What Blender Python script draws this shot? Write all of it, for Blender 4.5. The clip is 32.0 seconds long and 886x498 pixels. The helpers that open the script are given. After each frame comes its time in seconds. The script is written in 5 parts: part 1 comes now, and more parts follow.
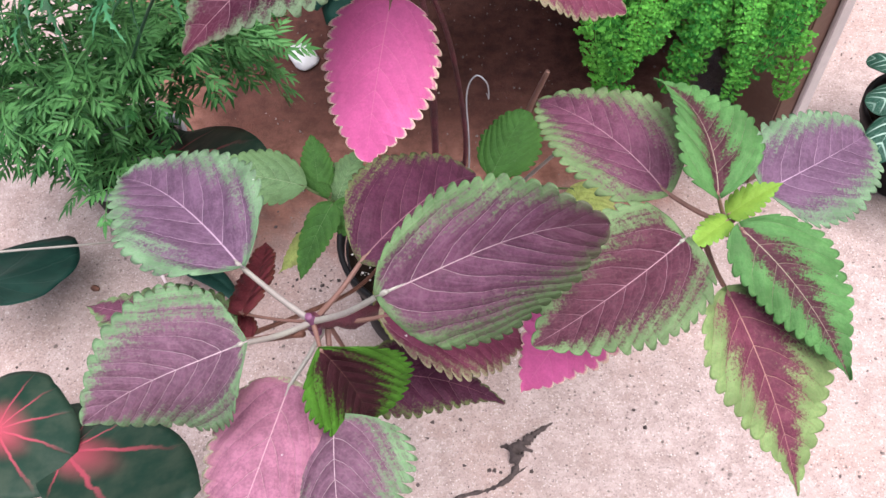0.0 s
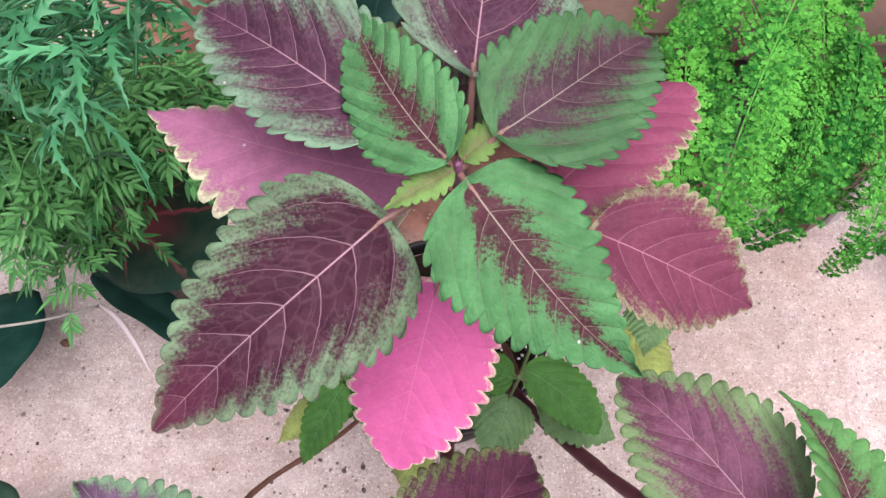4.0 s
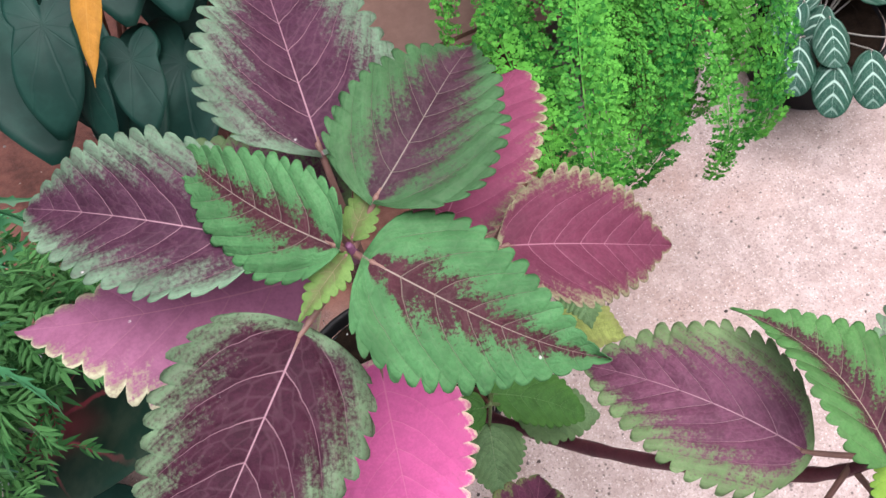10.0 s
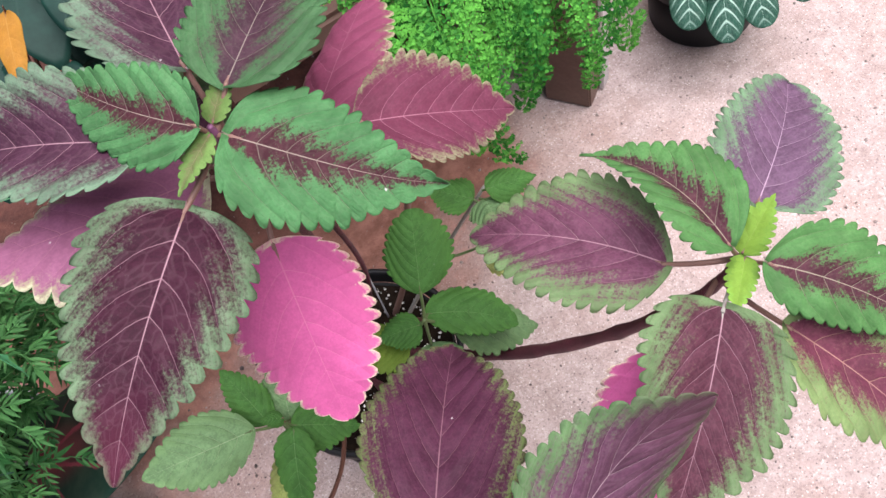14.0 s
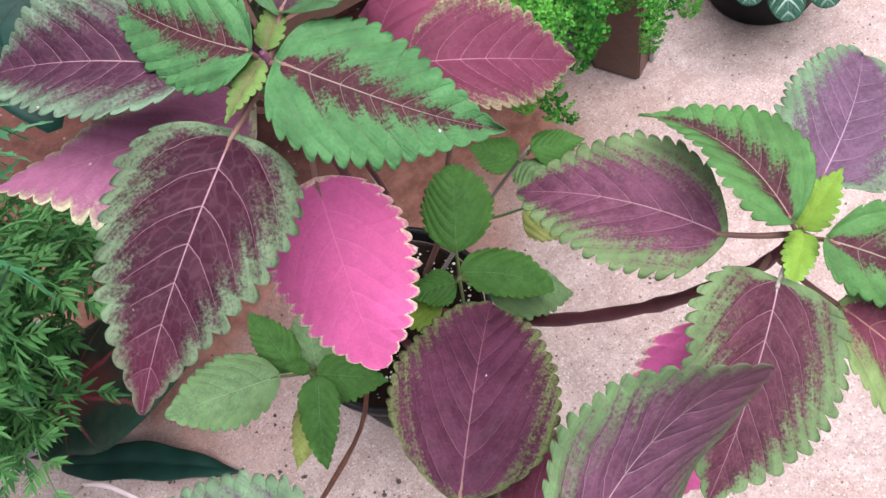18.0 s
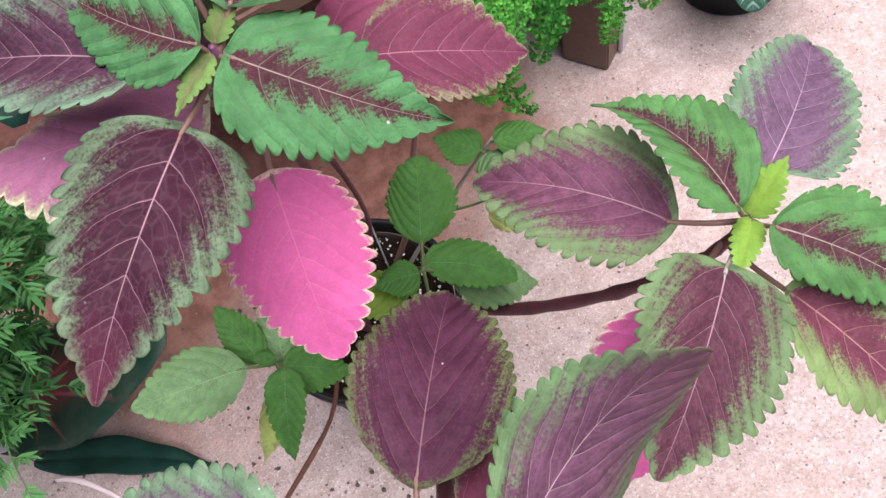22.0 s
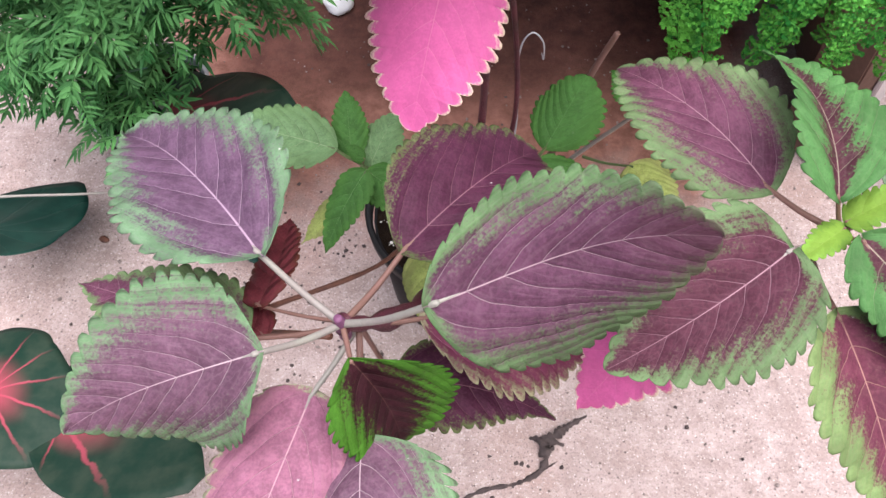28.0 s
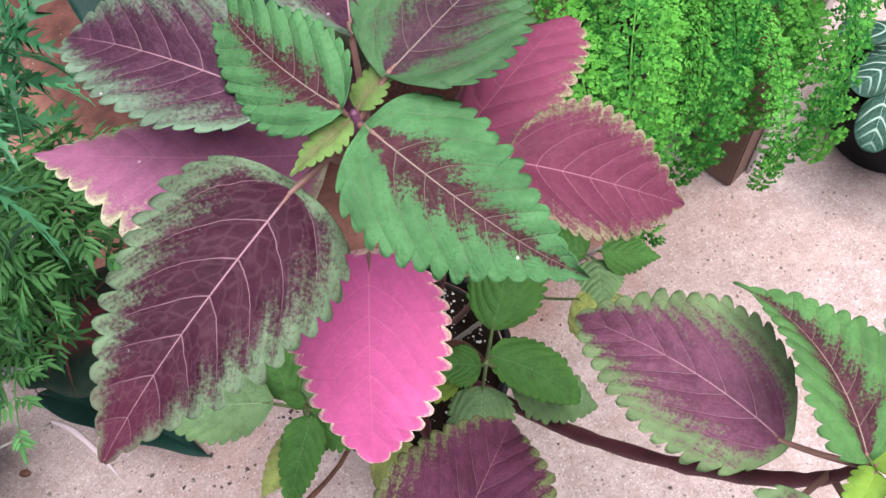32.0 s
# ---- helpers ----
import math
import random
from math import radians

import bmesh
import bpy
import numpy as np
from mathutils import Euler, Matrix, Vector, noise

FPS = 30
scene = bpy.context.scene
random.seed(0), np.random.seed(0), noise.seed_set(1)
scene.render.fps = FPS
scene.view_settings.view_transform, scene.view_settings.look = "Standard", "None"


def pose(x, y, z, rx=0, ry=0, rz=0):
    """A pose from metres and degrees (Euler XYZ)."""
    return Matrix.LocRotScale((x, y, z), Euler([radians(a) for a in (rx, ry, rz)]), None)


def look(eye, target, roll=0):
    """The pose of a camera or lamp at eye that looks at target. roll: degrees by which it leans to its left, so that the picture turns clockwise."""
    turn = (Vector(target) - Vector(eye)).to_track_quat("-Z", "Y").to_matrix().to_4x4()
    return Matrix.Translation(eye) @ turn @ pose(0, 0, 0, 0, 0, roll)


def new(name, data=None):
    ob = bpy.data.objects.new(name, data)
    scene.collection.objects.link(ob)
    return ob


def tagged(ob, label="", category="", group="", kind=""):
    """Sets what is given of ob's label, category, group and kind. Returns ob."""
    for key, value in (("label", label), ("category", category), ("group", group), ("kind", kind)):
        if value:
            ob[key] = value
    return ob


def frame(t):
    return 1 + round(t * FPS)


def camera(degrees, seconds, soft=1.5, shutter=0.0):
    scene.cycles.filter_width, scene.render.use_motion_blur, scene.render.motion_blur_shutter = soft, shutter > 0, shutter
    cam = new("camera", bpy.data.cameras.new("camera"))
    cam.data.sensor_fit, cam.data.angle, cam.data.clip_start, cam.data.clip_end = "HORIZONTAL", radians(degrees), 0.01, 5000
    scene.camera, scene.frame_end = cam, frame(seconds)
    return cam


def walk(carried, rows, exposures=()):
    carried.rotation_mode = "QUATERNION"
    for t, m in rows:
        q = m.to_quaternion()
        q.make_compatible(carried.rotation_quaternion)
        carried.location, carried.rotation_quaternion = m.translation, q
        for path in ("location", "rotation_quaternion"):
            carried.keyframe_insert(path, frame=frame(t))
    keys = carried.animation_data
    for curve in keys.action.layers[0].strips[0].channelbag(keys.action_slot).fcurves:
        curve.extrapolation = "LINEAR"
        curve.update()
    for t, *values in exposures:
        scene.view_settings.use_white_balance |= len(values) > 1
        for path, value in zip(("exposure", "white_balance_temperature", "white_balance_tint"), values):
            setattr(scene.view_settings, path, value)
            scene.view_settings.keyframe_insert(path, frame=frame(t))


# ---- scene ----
cam = camera(55.3, 32.0)
METRES, EYE, TILT, LEAN, TURN = 1.0, 0.8025, -55.0, 1.6, 0.0
ROWS = [
    (0.0, 0.0, 0.0, 0.0, 0.0, 0.0, -0.0),
    (0.5, -0.0159, 0.0235, 0.0373, 0.04, -1.3, 1.9),
    (1.0, -0.0312, 0.0441, 0.0807, -1.23, -2.91, 4.86),
    (1.5, -0.0419, 0.0654, 0.1217, -3.29, -4.52, 8.44),
    (2.0, -0.0552, 0.0876, 0.153, -5.71, -6.3, 12.68),
    (2.5, -0.0604, 0.1004, 0.1694, -7.05, -7.93, 14.85),
    (3.0, -0.0492, 0.1098, 0.1839, -5.68, -9.18, 11.95),
    (3.5, -0.0312, 0.1223, 0.2052, -2.84, -9.89, 4.97),
    (4.0, -0.0332, 0.1313, 0.2115, -0.8, -10.14, -1.87),
    (4.5, -0.0297, 0.1375, 0.2103, 0.97, -9.3, -7.24),
    (6.5, -0.0216, 0.1291, 0.2034, 2.12, -8.15, -11.95),
    (7.0, -0.0136, 0.1214, 0.1977, 2.21, -7.85, -11.67),
    (7.5, -0.0101, 0.1139, 0.1926, 2.78, -6.57, -9.96),
    (8.0, -0.0123, 0.1148, 0.1958, 1.42, -6.0, -5.84),
    (8.5, -0.0348, 0.1254, 0.1983, -2.06, -6.75, 0.08),
    (9.0, -0.0367, 0.1319, 0.2079, -5.69, -7.84, 7.19),
    (9.5, -0.0391, 0.1381, 0.2137, -9.04, -8.64, 14.66),
    (10.0, -0.0356, 0.143, 0.2206, -12.05, -9.79, 22.12),
    (10.5, -0.0239, 0.1388, 0.2134, -14.37, -10.72, 29.31),
    (11.0, -0.0281, 0.1251, 0.1894, -16.33, -11.03, 33.77),
    (11.5, -0.024, 0.1204, 0.1721, -17.61, -11.52, 36.12),
    (12.0, -0.0183, 0.1117, 0.1643, -17.11, -10.8, 36.47),
    (12.5, -0.0233, 0.1019, 0.1517, -15.07, -8.81, 34.89),
    (13.0, -0.0315, 0.0872, 0.1455, -13.95, -7.65, 33.57),
    (13.5, -0.0297, 0.0826, 0.1374, -13.57, -7.19, 33.15),
    (14.0, -0.0288, 0.0803, 0.134, -13.18, -6.93, 32.67),
    (14.5, -0.0283, 0.0811, 0.132, -11.88, -6.54, 31.15),
    (16.5, -0.0266, 0.0903, 0.1337, -10.18, -6.93, 28.67),
    (17.0, -0.0277, 0.0878, 0.1302, -10.23, -6.96, 28.58),
    (17.5, -0.031, 0.0873, 0.1267, -10.25, -7.03, 28.68),
    (18.0, -0.0396, 0.0942, 0.1295, -10.67, -7.58, 28.69),
    (18.5, -0.0398, 0.0988, 0.1369, -14.12, -10.1, 31.17),
    (19.0, -0.0358, 0.105, 0.1357, -15.8, -11.36, 33.12),
    (19.5, -0.0385, 0.1028, 0.1342, -16.12, -11.61, 33.43),
    (20.0, -0.035, 0.0991, 0.1322, -15.97, -11.44, 33.26),
    (20.5, -0.0312, 0.0969, 0.1286, -15.15, -10.91, 32.46),
    (21.0, -0.0268, 0.093, 0.1268, -13.76, -9.98, 31.03),
    (21.5, -0.0282, 0.0896, 0.1252, -12.73, -9.27, 29.92),
    (22.0, -0.0298, 0.0869, 0.1232, -12.05, -8.78, 29.16),
    (22.5, -0.0335, 0.0872, 0.1196, -11.39, -8.37, 28.41),
    (23.0, -0.0352, 0.0825, 0.1156, -10.83, -7.96, 27.71),
    (23.5, -0.0346, 0.0881, 0.1122, -10.66, -7.92, 27.56),
    (24.0, -0.0387, 0.0895, 0.1024, -10.05, -6.86, 26.98),
    (24.5, -0.0537, 0.0921, 0.1049, -11.25, -5.67, 29.72),
    (26.5, 0.0016, 0.0601, 0.0471, -1.13, -1.53, 8.2),
    (27.0, 0.0035, 0.0653, 0.0327, 0.92, -1.96, 1.98),
    (27.5, -0.0008, 0.0703, 0.0197, 1.76, -2.86, -2.05),
    (28.0, -0.0177, 0.0703, 0.0169, 1.28, -3.26, -3.32),
    (28.5, -0.0464, 0.0685, 0.0181, 0.5, -3.43, -3.27),
    (29.0, -0.0433, 0.0755, 0.0435, -0.67, -3.59, -1.51),
    (29.5, -0.0207, 0.0838, 0.0801, -1.48, -3.64, 0.83),
    (30.0, 0.0029, 0.0878, 0.0889, -1.49, -3.61, 1.52),
    (30.5, 0.018, 0.087, 0.0909, -1.3, -3.63, 3.1),
    (31.0, 0.0256, 0.086, 0.104, -1.9, -3.61, 6.41),
    (31.5, -0.004, 0.1055, 0.1437, -4.11, -4.24, 10.43),
    (32.0, -0.027, 0.1341, 0.1677, -5.95, -5.94, 11.43),
]
EXPOSURES = [(0.0, 1.12), (3.5, 1.11), (7.0, 1.05), (10.0, 1.0), (13.0, 1.05), (17.0, 1.09), (24.5, 1.09), (27.0, 1.12), (32.0, 1.12)]
walk(cam, [(t, pose(0, 0, EYE, TILT, LEAN, TURN) @ pose(METRES * x, METRES * y, METRES * z, 90 + pitch, roll, yaw)) for t, x, y, z, yaw, pitch, roll in ROWS], EXPOSURES)

# ---- light ----
world = bpy.data.worlds.new("sky")
scene.world = world
world.use_nodes = True
wn = world.node_tree.nodes
wl = world.node_tree.links
bg = wn["Background"]
sky = wn.new("ShaderNodeTexSky")
sky.sky_type = "NISHITA"
sky.sun_disc = False
sky.sun_elevation = radians(52)
sky.sun_rotation = radians(120)
sky.dust_density = 4.0
wl.new(sky.outputs[0], bg.inputs[0])
bg.inputs[1].default_value = 0.062
sun_data = bpy.data.lights.new("sun", "SUN")
sun_data.energy = 3.68
sun_data.angle = radians(64)
sun_data.color = (1.0, 0.945, 0.99)
sun = new("sun", sun_data)
sun.matrix_world = look((0.15, -0.1, 3.2), (0, 0.4, 0))


# ---- materials ----
def material(name):
    m = bpy.data.materials.new(name)
    m.use_nodes = True
    nt = m.node_tree
    return m, nt.nodes, nt.links, nt.nodes["Principled BSDF"]


def math_node(nodes, links, op, a, b=None, c=None, clamp=False):
    n = nodes.new("ShaderNodeMath")
    n.operation = op
    n.use_clamp = clamp
    for slot, value in enumerate((a, b, c)):
        if value is None:
            continue
        if isinstance(value, (int, float)):
            n.inputs[slot].default_value = value
        else:
            links.new(value, n.inputs[slot])
    return n.outputs[0]


def ramp(nodes, links, value, low, high):
    n = nodes.new("ShaderNodeMapRange")
    n.interpolation_type = "SMOOTHSTEP"
    n.clamp = True
    links.new(value, n.inputs[0])
    n.inputs[1].default_value, n.inputs[2].default_value = low, high
    return n.outputs[0]


def blend(nodes, links, fac, a, b, mode="MIX"):
    n = nodes.new("ShaderNodeMix")
    n.data_type = "RGBA"
    n.blend_type = mode
    if isinstance(fac, (int, float)):
        n.inputs[0].default_value = fac
    else:
        links.new(fac, n.inputs[0])
    for slot, value in ((6, a), (7, b)):
        if isinstance(value, tuple):
            n.inputs[slot].default_value = (*value, 1.0)
        else:
            links.new(value, n.inputs[slot])
    return n.outputs[2]


def noise_node(nodes, links, vector, scale, detail=4.0, rough=0.6):
    n = nodes.new("ShaderNodeTexNoise")
    n.inputs["Scale"].default_value = scale
    n.inputs["Detail"].default_value = detail
    n.inputs["Roughness"].default_value = rough
    if vector is not None:
        links.new(vector, n.inputs["Vector"])
    return n.outputs["Fac"]


def bump(nodes, links, shader, height, strength, distance):
    n = nodes.new("ShaderNodeBump")
    n.inputs["Strength"].default_value = strength
    n.inputs["Distance"].default_value = distance
    links.new(height, n.inputs["Height"])
    links.new(n.outputs[0], shader.inputs["Normal"])


def combine(nodes, links, x, y, z):
    n = nodes.new("ShaderNodeCombineXYZ")
    for slot, value in enumerate((x, y, z)):
        if isinstance(value, (int, float)):
            n.inputs[slot].default_value = value
        else:
            links.new(value, n.inputs[slot])
    return n.outputs[0]


def translucent(nodes, links, shader, colour, amount):
    t = nodes.new("ShaderNodeBsdfTranslucent")
    links.new(colour, t.inputs[0])
    mix = nodes.new("ShaderNodeMixShader")
    mix.inputs[0].default_value = amount
    links.new(shader.outputs[0], mix.inputs[1])
    links.new(t.outputs[0], mix.inputs[2])
    links.new(mix.outputs[0], nodes["Material Output"].inputs["Surface"])


def leaf_material(name, centre, margin, edge, spread, vein, soft=0.18, wedge=0.0, rim=None, veins=0.64, rough=0.55, tip=None, glow=0.12, speckle=1.0, fleck=0.65, relief=1.0, heel=9.0, bold=1.0):
    """A coleus leaf: centre colour out to the share spread of the half width, margin colour past it, and the outermost rim."""
    m, nodes, links, shader = material(name)

    def calc(op, a, b=None, c=None, clamp=False):
        return math_node(nodes, links, op, a, b, c, clamp)

    def swing(value, amount):
        return calc("MULTIPLY", calc("SUBTRACT", value, 0.5), amount)

    a = nodes.new("ShaderNodeAttribute")
    a.attribute_name = "leaf"
    b = nodes.new("ShaderNodeAttribute")
    b.attribute_name = "span"
    sa, sb = nodes.new("ShaderNodeSeparateXYZ"), nodes.new("ShaderNodeSeparateXYZ")
    links.new(a.outputs["Vector"], sa.inputs[0])
    links.new(b.outputs["Vector"], sb.inputs[0])
    u, v, phase = sa.outputs[0], sa.outputs[1], sa.outputs[2]
    across, seed = sb.outputs[0], sb.outputs[2]
    # distance from the midrib; the margin also runs round the broad base
    out = calc("ABSOLUTE", v)
    out = calc("MAXIMUM", out, calc("MULTIPLY", calc("SUBTRACT", 1.0, calc("MULTIPLY", u, heel)), ramp(nodes, links, out, 0.08, 0.40)))
    side = calc("ABSOLUTE", across)
    obj = nodes.new("ShaderNodeTexCoord").outputs["Object"]
    # streaks that follow the side veins, and fine mottling
    streak = noise_node(nodes, links, combine(nodes, links, calc("MULTIPLY", phase, 3.4), calc("MULTIPLY", v, 2.0), seed), 1.6, 6.0, 0.72)
    mottle = noise_node(nodes, links, obj, 760.0, 3.0, 0.65)
    patch = noise_node(nodes, links, obj, 48.0, 4.0, 0.65)
    cell = noise_node(nodes, links, obj, 190.0, 3.0, 0.7)
    wander = noise_node(nodes, links, obj, 85.0, 2.0, 0.5)
    bent = calc("ADD", phase, swing(wander, 0.20))
    veinline = calc("PINGPONG", bent, 0.5)
    d = calc("ADD", out, swing(streak, 0.70))
    d = calc("ADD", d, swing(mottle, speckle))
    d = calc("ADD", d, swing(patch, 0.16))
    # a wedge narrows the centre towards the tip
    d = calc("ADD", d, calc("MULTIPLY", calc("POWER", u, 1.6), wedge))
    # the centre colour runs out a little along the veins
    d = calc("ADD", d, calc("MULTIPLY", calc("SUBTRACT", veinline, 0.25), 0.36))
    zone = ramp(nodes, links, d, spread - 1.35 * soft, spread + 1.35 * soft)
    dark = blend(nodes, links, ramp(nodes, links, calc("ADD", calc("MULTIPLY", patch, 0.42), calc("ADD", calc("MULTIPLY", cell, 0.36), calc("MULTIPLY", mottle, 0.22))), 0.39, 0.62), tuple(c * (1.0 - 0.25 * relief) for c in centre), tuple(min(1.0, c * (1.0 + 0.20 * relief)) for c in centre))
    light = blend(nodes, links, ramp(nodes, links, patch, 0.3, 0.7), tuple(c * 1.12 for c in margin), tuple(c * 0.66 for c in margin))
    light = blend(nodes, links, calc("MULTIPLY", ramp(nodes, links, mottle, 0.42, 0.64), 0.35), light, tuple(c * 0.62 for c in margin))
    colour = blend(nodes, links, zone, dark, light)
    if tip is not None:
        colour = blend(nodes, links, calc("MULTIPLY", ramp(nodes, links, calc("SUBTRACT", u, calc("MULTIPLY", out, 0.12)), 0.55, 1.0), 0.75), colour, tip)
    if rim is not None:
        r = ramp(nodes, links, calc("ADD", calc("ADD", out, swing(streak, 0.22)), swing(mottle, 0.2)), rim - 0.06, rim + 0.07)
        colour = blend(nodes, links, r, colour, edge)
    # veins: a midrib, side veins that thin out, and faint small ones between
    line = calc("SUBTRACT", 1.0, ramp(nodes, links, calc("ADD", veinline, calc("MULTIPLY", out, 0.012)), 0.006 * bold, 0.030 * bold))
    line = calc("MULTIPLY", line, calc("SUBTRACT", 1.0, ramp(nodes, links, out, 0.50, 1.0)))
    line = calc("MULTIPLY", line, calc("SUBTRACT", 1.0, calc("MULTIPLY", ramp(nodes, links, u, 0.55, 0.95), 0.7)))
    mid = calc("SUBTRACT", 1.0, ramp(nodes, links, calc("ADD", side, calc("MULTIPLY", u, 0.0035)), 0.0016, 0.0054))
    # a net of fine veins between the side veins
    net = nodes.new("ShaderNodeTexVoronoi")
    net.feature = "DISTANCE_TO_EDGE"
    net.inputs["Scale"].default_value = 1.0
    links.new(combine(nodes, links, calc("MULTIPLY", bent, 2.6), calc("ADD", calc("MULTIPLY", v, 5.5), swing(wander, 0.8)), seed), net.inputs["Vector"])
    small = calc("SUBTRACT", 1.0, ramp(nodes, links, net.outputs["Distance"], 0.01, 0.11))
    colour = blend(nodes, links, calc("MULTIPLY", small, veins * 0.08), colour, vein)
    colour = blend(nodes, links, calc("MULTIPLY", line, veins), colour, vein)
    colour = blend(nodes, links, calc("MULTIPLY", mid, min(1.0, veins + 0.25)), colour, vein)
    # small pale flecks of dust
    spot = nodes.new("ShaderNodeTexVoronoi")
    spot.inputs["Scale"].default_value = 70.0
    links.new(obj, spot.inputs["Vector"])
    pick = nodes.new("ShaderNodeSeparateColor")
    links.new(spot.outputs["Color"], pick.inputs[0])
    dust = calc("MULTIPLY", calc("SUBTRACT", 1.0, ramp(nodes, links, calc("ADD", spot.outputs["Distance"], swing(mottle, 0.14)), 0.01, 0.06)), calc("GREATER_THAN", pick.outputs[0], 0.8))
    colour = blend(nodes, links, calc("MULTIPLY", dust, fleck), colour, (0.72, 0.68, 0.68))
    links.new(colour, shader.inputs["Base Color"])
    links.new(calc("ADD", calc("MULTIPLY", patch, 0.25), rough - 0.12), shader.inputs["Roughness"])
    shader.inputs["Specular IOR Level"].default_value = 0.09
    h = calc("ADD", calc("MULTIPLY", mottle, 0.4), calc("MULTIPLY", cell, 0.5))
    h = calc("ADD", h, calc("MULTIPLY", calc("MINIMUM", net.outputs["Distance"], 0.3), 0.8))
    h = calc("ADD", h, calc("MULTIPLY", line, -0.8))
    h = calc("ADD", h, calc("MULTIPLY", calc("POWER", veinline, 0.6), 2.2))
    bump(nodes, links, shader, h, 0.62 * relief, 0.0008)
    translucent(nodes, links, shader, colour, glow)
    return m


def plain_leaf(name, colour, second, scale=60.0, rough=0.5, glow=0.2, shine=0.3):
    m, nodes, links, shader = material(name)
    obj = nodes.new("ShaderNodeTexCoord").outputs["Object"]
    info = nodes.new("ShaderNodeNewGeometry").outputs["Random Per Island"]
    whole = nodes.new("ShaderNodeObjectInfo").outputs["Random"]
    n = noise_node(nodes, links, obj, scale, 4.0)
    f = math_node(nodes, links, "ADD", math_node(nodes, links, "MULTIPLY", n, 0.5), math_node(nodes, links, "MULTIPLY", info, 0.35))
    f = math_node(nodes, links, "ADD", f, math_node(nodes, links, "MULTIPLY", whole, 0.42), None, True)
    f = ramp(nodes, links, f, 0.30, 0.94)
    c = blend(nodes, links, f, colour, second)
    links.new(c, shader.inputs["Base Color"])
    shader.inputs["Roughness"].default_value = rough
    shader.inputs["Specular IOR Level"].default_value = shine
    bump(nodes, links, shader, noise_node(nodes, links, obj, 500.0, 2.0), 0.3, 0.0005)
    translucent(nodes, links, shader, c, glow)
    return m


def surface(name, colour, second, scale, rough=0.6, relief=0.3, depth=0.001, metal=0.0, shine=0.35):
    m, nodes, links, shader = material(name)
    obj = nodes.new("ShaderNodeTexCoord").outputs["Object"]
    big, fine = noise_node(nodes, links, obj, scale, 5.0), noise_node(nodes, links, obj, scale * 14, 3.0)
    f = math_node(nodes, links, "ADD", math_node(nodes, links, "MULTIPLY", big, 0.7), math_node(nodes, links, "MULTIPLY", fine, 0.3))
    links.new(blend(nodes, links, ramp(nodes, links, f, 0.3, 0.7), colour, second), shader.inputs["Base Color"])
    shader.inputs["Roughness"].default_value = rough
    shader.inputs["Metallic"].default_value = metal
    shader.inputs["Specular IOR Level"].default_value = shine
    bump(nodes, links, shader, fine, relief, depth)
    return m


